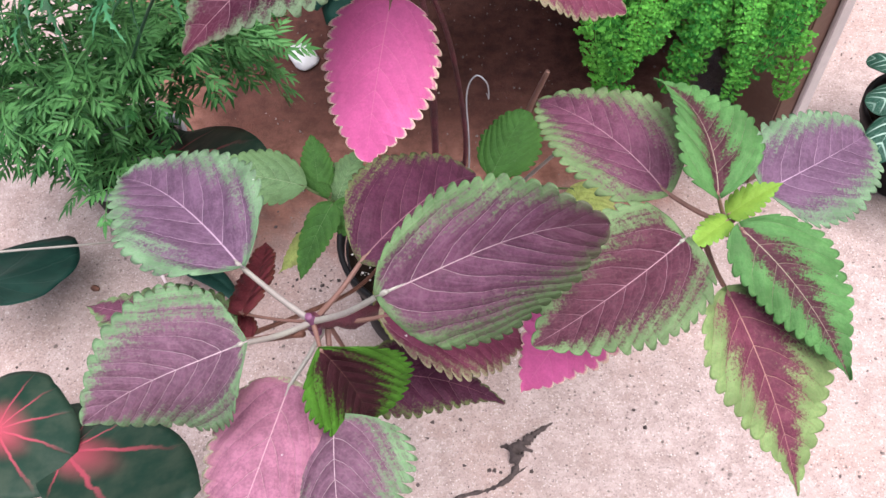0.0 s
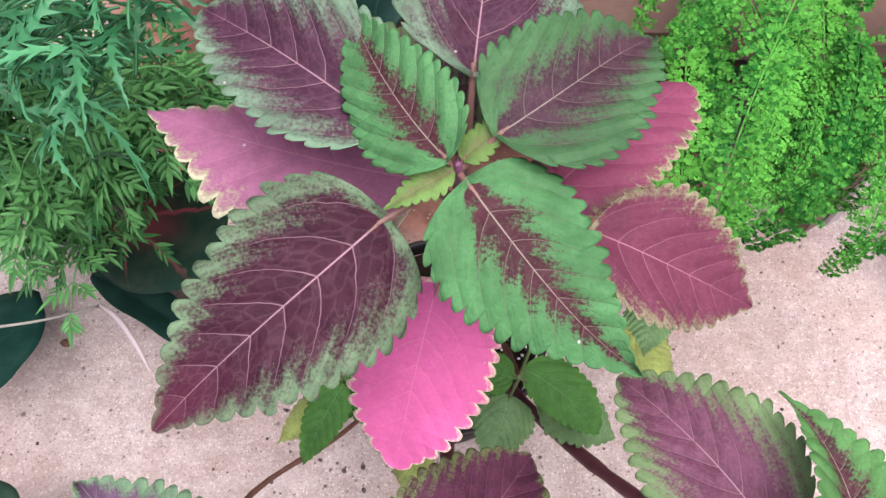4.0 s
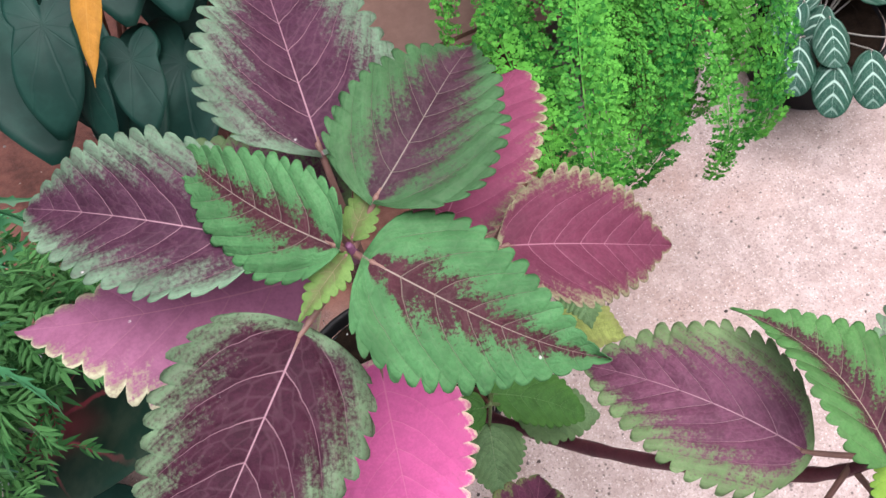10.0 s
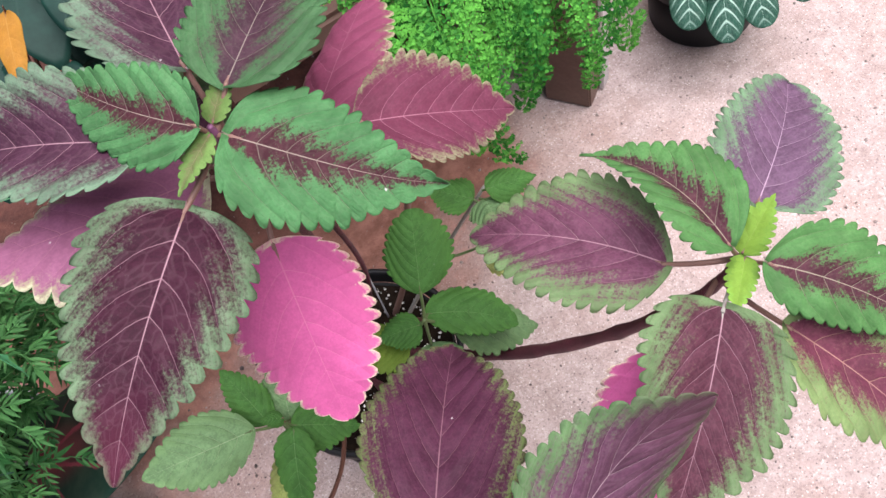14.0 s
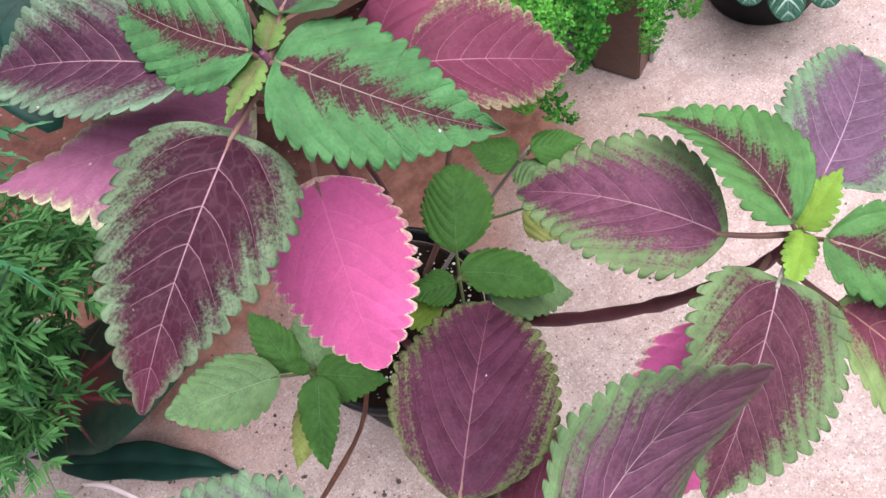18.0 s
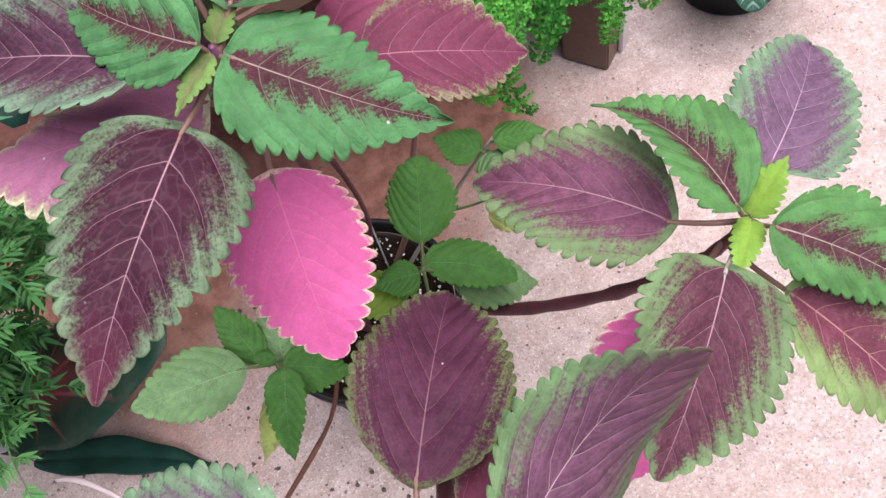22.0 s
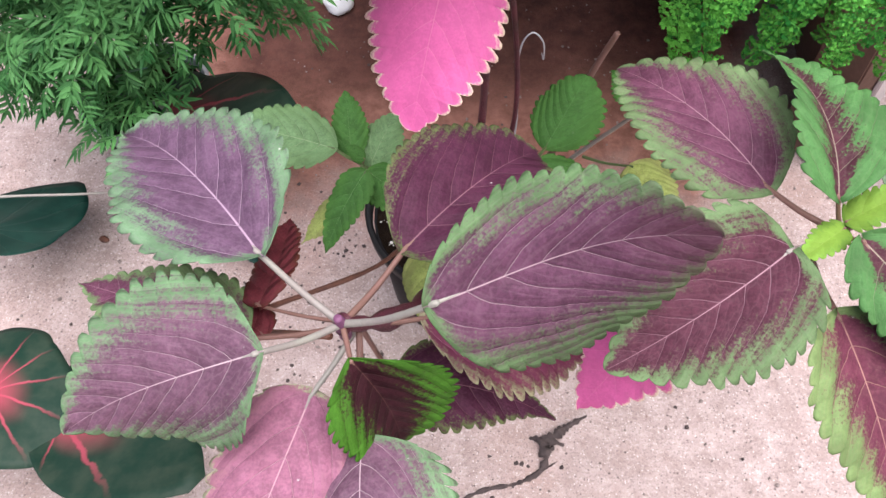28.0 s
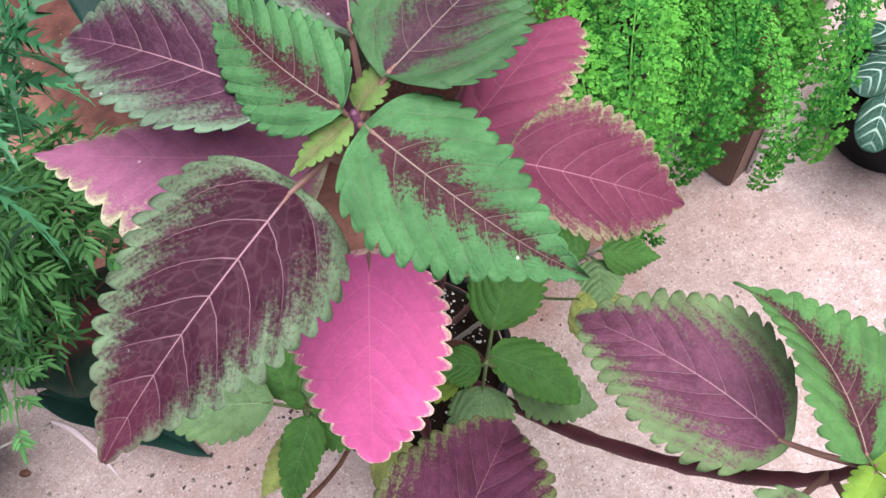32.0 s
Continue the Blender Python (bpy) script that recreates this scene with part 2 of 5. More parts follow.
def floor_material():
    m, nodes, links, shader = material("concrete")
    obj = nodes.new("ShaderNodeTexCoord").outputs["Object"]
    xyz = nodes.new("ShaderNodeSeparateXYZ")
    links.new(obj, xyz.inputs[0])
    big, mid, fine = noise_node(nodes, links, obj, 5.0, 5.0), noise_node(nodes, links, obj, 38.0, 5.0, 0.7), noise_node(nodes, links, obj, 420.0, 3.0, 0.7)
    base = blend(nodes, links, ramp(nodes, links, mid, 0.35, 0.68), (0.315, 0.247, 0.230), (0.43, 0.352, 0.336))
    base = blend(nodes, links, math_node(nodes, links, "MULTIPLY", ramp(nodes, links, big, 0.42, 0.7), 0.45), base, (0.44, 0.30, 0.26))
    base = blend(nodes, links, math_node(nodes, links, "MULTIPLY", ramp(nodes, links, fine, 0.48, 0.64), 0.55), base, (0.21, 0.160, 0.150))
    base = blend(nodes, links, math_node(nodes, links, "MULTIPLY", ramp(nodes, links, noise_node(nodes, links, obj, 230.0, 4.0, 0.8), 0.52, 0.66), 0.38), base, (0.66, 0.59, 0.57))
    # grit: dark grains and pale grains
    for scale, low, high, tone, amount, cut in ((260.0, 0.10, 0.26, (0.13, 0.105, 0.10), 0.85, 0.68), (130.0, 0.06, 0.22, (0.10, 0.08, 0.075), 0.92, 0.76), (90.0, 0.03, 0.16, (0.16, 0.10, 0.085), 0.8, 0.9), (330.0, 0.12, 0.3, (0.76, 0.70, 0.67), 0.6, 0.7)):
        v = nodes.new("ShaderNodeTexVoronoi")
        v.inputs["Scale"].default_value = scale
        links.new(obj, v.inputs["Vector"])
        pick = nodes.new("ShaderNodeSeparateColor")
        links.new(v.outputs["Color"], pick.inputs[0])
        dot = math_node(nodes, links, "SUBTRACT", 1.0, ramp(nodes, links, v.outputs["Distance"], low, high))
        dot = math_node(nodes, links, "MULTIPLY", dot, math_node(nodes, links, "GREATER_THAN", pick.outputs[0], cut))
        base = blend(nodes, links, math_node(nodes, links, "MULTIPLY", dot, amount), base, tone)
    # red earth worn into the strip under and beside the bench
    edge = math_node(nodes, links, "ADD", xyz.outputs[1], math_node(nodes, links, "MULTIPLY", math_node(nodes, links, "SUBTRACT", big, 0.5), 0.35))
    edge = math_node(nodes, links, "ADD", edge, math_node(nodes, links, "MULTIPLY", math_node(nodes, links, "SUBTRACT", mid, 0.5), 0.1))
    away = math_node(nodes, links, "SUBTRACT", edge, math_node(nodes, links, "MULTIPLY", math_node(nodes, links, "MAXIMUM", math_node(nodes, links, "SUBTRACT", xyz.outputs[0], 0.21), 0.0), 3.0))
    away = math_node(nodes, links, "SUBTRACT", away, math_node(nodes, links, "MULTIPLY", math_node(nodes, links, "MAXIMUM", math_node(nodes, links, "SUBTRACT", -0.30, xyz.outputs[0]), 0.0), 2.2))
    red = blend(nodes, links, ramp(nodes, links, mid, 0.3, 0.7), (0.14, 0.055, 0.038), (0.30, 0.140, 0.105))
    # further back the red floor blends into a darker maroon
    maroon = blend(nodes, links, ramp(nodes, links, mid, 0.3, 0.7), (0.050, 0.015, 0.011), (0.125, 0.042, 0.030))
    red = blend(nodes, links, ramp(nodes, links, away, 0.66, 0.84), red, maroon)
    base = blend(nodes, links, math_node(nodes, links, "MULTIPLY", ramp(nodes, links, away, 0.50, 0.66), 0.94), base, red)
    # faint darker patch with a ragged edge beside the pots
    patch_dist = nodes.new("ShaderNodeVectorMath")
    patch_dist.operation = "DISTANCE"
    links.new(obj, patch_dist.inputs[0])
    patch_dist.inputs[1].default_value = (-0.215, 0.455, 0.0)
    dark_patch = math_node(nodes, links, "ADD", patch_dist.outputs["Value"], math_node(nodes, links, "MULTIPLY", math_node(nodes, links, "SUBTRACT", mid, 0.5), 0.12))
    dark_patch = math_node(nodes, links, "SUBTRACT", 1.0, ramp(nodes, links, dark_patch, 0.02, 0.11))
    base = blend(nodes, links, math_node(nodes, links, "MULTIPLY", dark_patch, 0.2), base, (0.13, 0.085, 0.075))
    links.new(base, shader.inputs["Base Color"])
    shader.inputs["Roughness"].default_value = 0.85
    shader.inputs["Specular IOR Level"].default_value = 0.2
    h = math_node(nodes, links, "ADD", math_node(nodes, links, "MULTIPLY", mid, 0.6), math_node(nodes, links, "MULTIPLY", fine, 0.5))
    bump(nodes, links, shader, h, 0.9, 0.003)
    return m


WINE, LILAC = (0.125, 0.031, 0.058), (0.132, 0.067, 0.102)
GREEN, GREY_GREEN = (0.070, 0.196, 0.074), (0.150, 0.245, 0.160)
VEIN, PINK_VEIN = (0.36, 0.21, 0.25), (0.42, 0.20, 0.26)
big_leaf = leaf_material("leaf_deep_wine_purple", (0.039, 0.0102, 0.021), (0.130, 0.210, 0.118), GREY_GREEN, 0.78, VEIN, soft=0.22, tip=(0.095, 0.022, 0.042))
dark_leaf = leaf_material("leaf_dark_purple", (0.060, 0.023, 0.042), GREY_GREEN, GREY_GREEN, 0.72, VEIN, soft=0.25)
wedge_leaf = leaf_material("leaf_green_purple_wedge", (0.058, 0.019, 0.026), GREEN, GREEN, 0.33, (0.36, 0.30, 0.25), soft=0.12, wedge=0.16, veins=0.42, heel=3.4)
wine_leaf = leaf_material("leaf_wine", WINE, (0.20, 0.19, 0.11), (0.25, 0.24, 0.145), 0.90, PINK_VEIN, soft=0.17, rim=0.955, veins=0.4, relief=0.6)
rose_leaf = leaf_material("leaf_rose", (0.205, 0.050, 0.098), (0.22, 0.16, 0.11), (0.34, 0.33, 0.20), 0.93, PINK_VEIN, soft=0.12, rim=0.955, veins=0.3, relief=0.5)
pink_leaf = leaf_material("leaf_dusty_pink", (0.275, 0.105, 0.185), (0.34, 0.31, 0.20), (0.46, 0.46, 0.31), 0.86, (0.44, 0.20, 0.26), soft=0.17, rim=0.94, veins=0.3, glow=0.2, relief=0.5)
hot_leaf = leaf_material("leaf_hot_pink", (0.53, 0.108, 0.285), (0.55, 0.13, 0.30), (0.66, 0.58, 0.42), 0.9, (0.62, 0.20, 0.34), rim=0.955, veins=0.42, glow=0.16, fleck=0.7, relief=0.4)
wedge_dark = leaf_material("leaf_dark_green_wedge", (0.056, 0.026, 0.038), (0.060, 0.145, 0.060), GREEN, 0.42, (0.30, 0.26, 0.22), soft=0.2, wedge=-0.16, veins=0.42, heel=4.0)
wedge_bright = leaf_material("leaf_bright_green_wedge", (0.066, 0.022, 0.032), (0.078, 0.198, 0.062), GREEN, 0.34, (0.36, 0.32, 0.24), soft=0.12, wedge=0.16, veins=0.42, heel=3.4)
plum_dark = leaf_material("leaf_dark_plum", (0.078, 0.026, 0.041), (0.125, 0.20, 0.09), (0.1, 0.18, 0.05), 0.66, VEIN, soft=0.17)
lilac_deep = leaf_material("leaf_deep_lilac", (0.100, 0.042, 0.074), (0.11, 0.20, 0.085), (0.1, 0.18, 0.05), 0.72, (0.42, 0.31, 0.34), soft=0.2, tip=(0.10, 0.04, 0.06), veins=0.6)
lilac_leaf = leaf_material("leaf_lilac", LILAC, (0.15, 0.27, 0.135), (0.12, 0.2, 0.09), 0.74, (0.52, 0.39, 0.43), soft=0.2)
plum_leaf = leaf_material("leaf_plum", (0.118, 0.043, 0.074), (0.145, 0.23, 0.10), (0.1, 0.18, 0.05), 0.66, VEIN, soft=0.17)
violet_leaf = leaf_material("leaf_violet", (0.118, 0.066, 0.110), (0.15, 0.26, 0.145), (0.1, 0.2, 0.1), 0.71, (0.40, 0.28, 0.37), soft=0.17)
under_leaf = leaf_material("leaf_wine_shaded", (0.130, 0.028, 0.036), (0.10, 0.035, 0.02), (0.3, 0.2, 0.1), 0.9, (0.2, 0.07, 0.06), veins=0.25)
curled_leaf = leaf_material("leaf_curled", (0.030, 0.008, 0.012), (0.055, 0.16, 0.018), (0.1, 0.2, 0.05), 0.55, (0.12, 0.06, 0.05), soft=0.15, veins=0.25)
deep_plum = leaf_material("leaf_deep_plum", (0.064, 0.019, 0.039), (0.12, 0.165, 0.06), (0.1, 0.15, 0.05), 0.90, (0.27, 0.14, 0.17), soft=0.15, veins=0.4)
pale_leaf = leaf_material("leaf_pale_lilac", (0.27, 0.11, 0.17), (0.30, 0.14, 0.18), (0.3, 0.36, 0.2), 0.85, (0.50, 0.30, 0.35), rim=0.97)
yellow_green = leaf_material("leaf_green_pink", (0.120, 0.033, 0.055), (0.185, 0.275, 0.105), (0.15, 0.3, 0.05), 0.52, (0.36, 0.2, 0.17), soft=0.15, wedge=0.18)
green_leaf = leaf_material("leaf_plain_green", (0.062, 0.165, 0.040), (0.072, 0.19, 0.042), (0.07, 0.2, 0.03), 0.6, (0.15, 0.28, 0.11), veins=0.55, glow=0.2, fleck=0.1, relief=0.9)
soft_green = leaf_material("leaf_soft_green", (0.145, 0.255, 0.115), (0.16, 0.28, 0.12), (0.1, 0.2, 0.05), 0.6, (0.27, 0.38, 0.21), veins=0.75, glow=0.2, fleck=0.1, relief=1.0)
lime_leaf = leaf_material("leaf_lime", (0.19, 0.33, 0.05), (0.20, 0.37, 0.06), (0.3, 0.5, 0.08), 0.6, (0.30, 0.38, 0.1), veins=0.25, glow=0.25, fleck=0.0, relief=0.4)
bud_leaf = leaf_material("leaf_bud", (0.14, 0.17, 0.065), (0.155, 0.27, 0.075), (0.28, 0.4, 0.1), 0.35, (0.34, 0.24, 0.17), veins=0.3, glow=0.25, fleck=0.0, relief=0.4)
yellow_leaf = leaf_material("leaf_yellowing", (0.33, 0.40, 0.12), (0.34, 0.38, 0.13), (0.3, 0.35, 0.1), 0.6, (0.40, 0.38, 0.2), veins=0.3, glow=0.25, fleck=0.1)
olive_leaf = leaf_material("leaf_olive_green", (0.15, 0.24, 0.035), (0.17, 0.27, 0.045), (0.2, 0.3, 0.06), 0.6, (0.26, 0.33, 0.10), veins=0.5, glow=0.22, fleck=0.1, relief=0.8)
amber_leaf = leaf_material("leaf_amber", (0.36, 0.17, 0.03), (0.38, 0.19, 0.03), (0.3, 0.2, 0.05), 0.8, (0.45, 0.26, 0.08), veins=0.3, glow=0.2, fleck=0.0, relief=0.5)
stem_wine = surface("stem_wine", (0.12, 0.030, 0.045), (0.05, 0.015, 0.022), 60.0, 0.5, 0.5)
node_purple = surface("node_purple", (0.20, 0.075, 0.16), (0.13, 0.05, 0.10), 60.0, 0.5, 0.4)
stem_brown = surface("stem_brown", (0.17, 0.075, 0.05), (0.09, 0.04, 0.03), 60.0, 0.6, 0.5)
stalk_green = surface("stalk_pale", (0.29, 0.29, 0.25), (0.23, 0.20, 0.19), 50.0, 0.5, 0.3)
stalk_leafy = surface("stalk_leafy", (0.10, 0.165, 0.055), (0.075, 0.10, 0.04), 50.0, 0.5, 0.3)
stalk_pink = surface("stalk_pink", (0.20, 0.105, 0.09), (0.16, 0.09, 0.07), 50.0, 0.5, 0.3)
fern_green = plain_leaf("fern_green", (0.010, 0.110, 0.016), (0.140, 0.46, 0.070), 40.0, 0.55, 0.18, 0.12)
feather_green = plain_leaf("feather_green", (0.020, 0.090, 0.024), (0.100, 0.275, 0.085), 30.0, 0.5, 0.2, 0.2)
jagged_green = plain_leaf("jagged_green", (0.006, 0.055, 0.016), (0.070, 0.26, 0.115), 30.0, 0.4, 0.15)
deep_green = plain_leaf("deep_green", (0.010, 0.040, 0.026), (0.018, 0.062, 0.040), 30.0, 0.3, 0.05)
black_plastic = surface("black_plastic", (0.007, 0.007, 0.008), (0.012, 0.012, 0.013), 30.0, 0.5, 0.1, shine=0.2)
grey_plastic = surface("pale_plastic", (0.42, 0.43, 0.46), (0.34, 0.35, 0.38), 30.0, 0.5, 0.1)
soil = surface("soil", (0.012, 0.008, 0.006), (0.03, 0.02, 0.014), 90.0, 0.95, 1.0, 0.004, shine=0.05)
bench_paint = surface("brown_paint", (0.085, 0.045, 0.034), (0.135, 0.080, 0.062), 12.0, 0.5, 0.3)
bench_edge = surface("worn_grey_edge", (0.40, 0.36, 0.36), (0.50, 0.44, 0.44), 20.0, 0.6, 0.3)
pale_sheath = plain_leaf("pale_sheath", (0.55, 0.52, 0.48), (0.62, 0.52, 0.54), 30.0, 0.4, 0.3)
concrete = floor_material()
white_stone = surface("white_chip", (0.9, 0.9, 0.92), (0.8, 0.8, 0.83), 60.0, 0.5, 0.3)
perlite_white = surface("perlite", (0.55, 0.52, 0.50), (0.72, 0.70, 0.67), 90.0, 0.9, 0.6)
dry_matter = surface("dry_matter", (0.055, 0.042, 0.042), (0.13, 0.10, 0.095), 80.0, 0.9, 0.9, 0.003)
grit_dark = surface("grit", (0.10, 0.08, 0.075), (0.35, 0.29, 0.27), 20.0, 0.9, 0.5)


# ---- builders ----
def mesh_object(name, verts, faces, mat, parent=None, label="", smooth=True, layers=None):
    me = bpy.data.meshes.new(name)
    me.from_pydata([tuple(p) for p in verts], [], faces)
    me.materials.append(mat)
    if smooth:
        me.polygons.foreach_set("use_smooth", [True] * len(me.polygons))
    for key, values in (layers or {}).items():
        at = me.attributes.new(key, "FLOAT_VECTOR", "POINT")
        at.data.foreach_set("vector", np.asarray(values, dtype=np.float32).ravel())
    me.update()
    ob = new(name, me)
    if parent is not None:
        ob.parent = parent
    if label:
        tagged(ob, label=label)
    return ob


def thing(name, label, category, group="", kind="", at=(0, 0, 0)):
    ob = new(name)
    ob.location = at
    ob.empty_display_size = 0.02
    return tagged(ob, label, category, group, kind)


def unit(v):
    v = np.asarray(v, float)
    return v / (np.linalg.norm(v) + 1e-9)


def tube(points, radii, sides=8, knots=0.0, seed=0):
    """Vertices and faces of a tapered, closed tube along a smooth line through the points."""
    pts = np.asarray(points, float)
    rad = np.asarray(radii, float)
    rng = np.random.default_rng(seed)
    t = np.linspace(0, len(pts) - 1, max(6, 7 * (len(pts) - 1)))
    line = []
    for s in t:
        i = min(int(s), len(pts) - 2)
        f = s - i
        p0, p1, p2, p3 = pts[max(i - 1, 0)], pts[i], pts[i + 1], pts[min(i + 2, len(pts) - 1)]
        line.append(0.5 * (2 * p1 + (p2 - p0) * f + (2 * p0 - 5 * p1 + 4 * p2 - p3) * f * f + (3 * p1 - p0 - 3 * p2 + p3) * f ** 3))
    line = np.array(line)
    r = np.interp(t, np.arange(len(pts)), rad)
    if knots:
        r = r * (1 + knots * rng.uniform(-0.6, 1.0, len(r)))
    tangents = np.gradient(line, axis=0)
    side = np.cross(tangents[0], (0.3, 0.2, 1.0))
    verts, faces = [], []
    for p, d, q in zip(line, tangents, r):
        d = unit(d)
        side = unit(side - d * (side @ d))
        other = np.cross(d, side)
        for k in range(sides):
            a = 2 * math.pi * k / sides
            verts.append(p + q * (math.cos(a) * side + math.sin(a) * other))
    n = len(line)
    for i in range(n - 1):
        for k in range(sides):
            a, b = i * sides + k, i * sides + (k + 1) % sides
            faces.append((a, b, b + sides, a + sides))
    faces.append(tuple(range(sides))[::-1])
    faces.append(tuple(range((n - 1) * sides, n * sides)))
    return verts, faces


def lathe(profile, sides=40, centre=(0, 0, 0)):
    verts, faces = [], []
    for r, z in profile:
        for k in range(sides):
            a = 2 * math.pi * k / sides
            verts.append((centre[0] + r * math.cos(a), centre[1] + r * math.sin(a), centre[2] + z))
    for i in range(len(profile) - 1):
        for k in range(sides):
            a, b = i * sides + k, i * sides + (k + 1) % sides
            faces.append((a, b, b + sides, a + sides))
    return verts, faces


leaf_count = [0]


def leaf(plant, base, tip, width, roll, mat, fold=0.08, arch=0.05, droop=0.25, teeth=15, tooth=0.12, veins=7.0, quilt=0.018, blunt=0.42, point=1.22, hub=None, stalk=None, label="", curl=0.0, bend=0.0, cord=0.035, rake=0.75, thick=0.00025, skew=0.0, twist=0.0, name="leaf"):
    """One toothed leaf from base to tip; roll turns it about its midrib, fold lifts (or drops) both halves, droop bends the edges down,
    curl bends the tip down and bend sideways, twist turns the blade along the midrib, skew widens one half."""
    leaf_count[0] += 1
    rng = np.random.default_rng(100 + leaf_count[0])
    base, tip = np.array(base, float), np.array(tip, float)
    length = np.linalg.norm(tip - base)
    a = (tip - base) / length
    e0 = unit(np.cross(a, (0, 0, 1)))
    n0 = np.cross(e0, a)
    steps = [0.0, 0.004, 0.012]
    for k in range(teeth):
        steps += [(k + f) / teeth for f in (0.10, 0.30, 0.55, 0.78, 0.93, 1.0)]
    us = np.array(sorted(set(steps)))
    m = 12
    peak = (blunt / (blunt + point)) ** blunt * (point / (blunt + point)) ** point
    verts, la, lb = [], [], []
    jit = {side: rng.uniform(0.72, 1.25, teeth + 2) for side in (-1, 1)}
    broad = {side: 1 + side * skew for side in (-1, 1)}
    wave = rng.uniform(0, 6.28, 6)
    seed = rng.uniform(0, 50)
    for u in us:
        turn = radians(roll + twist * (u - 0.5))
        c, s = math.cos(turn), math.sin(turn)
        e, n = c * e0 + s * n0, c * n0 - s * e0
        rise = 4 * u * (1 - u) * arch * length
        spine = base + a * (u * length) + n * (rise - curl * length * u ** 3) + e * (bend * length * 4 * u * (1 - u))
        env = (u ** blunt) * ((1 - u) ** point) / peak
        for j in range(-m, m + 1):
            side = 1 if j >= 0 else -1
            k = min(u * teeth, teeth - 1e-6)
            f = k - math.floor(k)
            lobe = max(0.0, 1 - abs(2 * f ** 1.15 - 1) ** 2.9) * jit[side][int(k)]
            hw = 0.5 * width * broad[side] * (env * (1 - tooth) + tooth * lobe * min(1.0, env * 1.5))
            q = (abs(j) / m) ** 0.85
            x = q * hw
            xl = x / length
            phase = veins * (u - rake * (0.4 + 0.6 * min(1.0, 2 * u)) * xl - 1.7 * xl * xl) + 0.1
            ridge = abs(math.sin(math.pi * phase)) ** 0.75
            lift = fold * x - droop * x * x / (0.5 * width)
            lift += quilt * length * ridge * min(1.0, 4 * x / width) * (0.3 + 0.7 * (1 - u)) * (1 - 0.45 * q ** 3)
            lift += 0.018 * length * q * q * math.sin(7 * u + wave[0 if side > 0 else 1]) + 0.010 * length * q * math.sin(19 * u + wave[2 if side > 0 else 3])
            sweep = a * (0.08 * x * q + 0.3 * 0.5 * width * tooth * lobe * q ** 4 - cord * length * q ** 1.6 * (1 - u) ** 7)
            verts.append(spine + e * (side * x) + n * lift + sweep)
            la.append((u, side * q, phase))
            lb.append((side * x / length, hw / length, seed))
    cols = 2 * m + 1
    faces = [(i * cols + j, i * cols + j + 1, (i + 1) * cols + j + 1, (i + 1) * cols + j) for i in range(len(us) - 1) for j in range(cols - 1)]
    ob = mesh_object(name, verts, faces, mat, plant, label, layers={"leaf": la, "span": lb})
    mod = ob.modifiers.new("thickness", "SOLIDIFY")
    mod.thickness, mod.offset = thick, -1.0
    if hub is not None:
        hub = np.array(hub, float)
        mid = 0.5 * (hub + base) - np.array((0, 0, 0.06 * np.linalg.norm(hub - base)))
        r = 0.0006 + 0.011 * width
        turn = radians(roll - 0.5 * twist)
        n = math.cos(turn) * n0 - math.sin(turn) * e0
        near = base + a * (0.03 * length) + n * (0.116 * arch * length - 0.45 * r)
        end = base + a * (0.16 * length) + n * (0.54 * arch * length - 0.5 * r)
        pv, pf = tube([hub, mid, base - n * 0.35 * r, near, end], [r * 1.2, r, r * 0.85, r * 0.7, r * 0.25], 8)
        mesh_object("petiole", pv, pf, stalk or stalk_pink, ob)
    return ob


def stem(plant, points, radii, mat, knots=0.12, seed=0, name="stem", label=""):
    v, f = tube(points, radii, 9, knots, seed)
    return mesh_object(name, v, f, mat, plant, label)


# ---- ground ----
def grid_sheet(name, mat):
    """One sheet: fine near the plants, reaching the horizon."""
    steps = np.r_[-600, -60, -8, -2, np.linspace(-1.2, 1.6, 90), 2.4, 8, 60, 600]
    verts, faces = [], []
    for y in steps:
        for x in steps:
            near = max(0.0, 1 - max(abs(x), abs(y - 0.4)) / 1.4)
            z = near * 0.004 * noise.noise(Vector((x * 5, y * 5, 0.0))) + near * 0.0015 * noise.noise(Vector((x * 22, y * 22, 3.0)))
            verts.append((x, y, z))
    n = len(steps)
    for i in range(n - 1):
        for j in range(n - 1):
            faces.append((i * n + j, i * n + j + 1, (i + 1) * n + j + 1, (i + 1) * n + j))
    return tagged(mesh_object(name, verts, faces, mat), "rough pinkish concrete ground stained with red earth", "ground", kind="structure")


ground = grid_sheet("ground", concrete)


def grit():
    rng = np.random.default_rng(5)
    verts, faces = [], []
    for i in range(2600):
        x, y = rng.uniform(-0.75, 0.95), rng.uniform(0.02, 1.15)
        r = 0.0006 + 0.0018 * rng.random() ** 3
        b = len(verts)
        spin = rng.uniform(0, 6.28)
        for k in range(5):
            a = spin + k * 1.2566
            q = r * rng.uniform(0.6, 1.3)
            verts.append((x + q * math.cos(a), y + q * math.sin(a), 0.0008))
        verts.append((x, y, 0.001 + r * 0.9))
        verts.append((x, y, -0.004))
        for k in range(5):
            faces.append((b + k, b + (k + 1) % 5, b + 5))
            faces.append((b + (k + 1) % 5, b + k, b + 6))
    return tagged(mesh_object("grit", verts, faces, grit_dark, smooth=False), "scattered sand grains and dark crumbs on the concrete", "grit", kind="stuff")


grit()


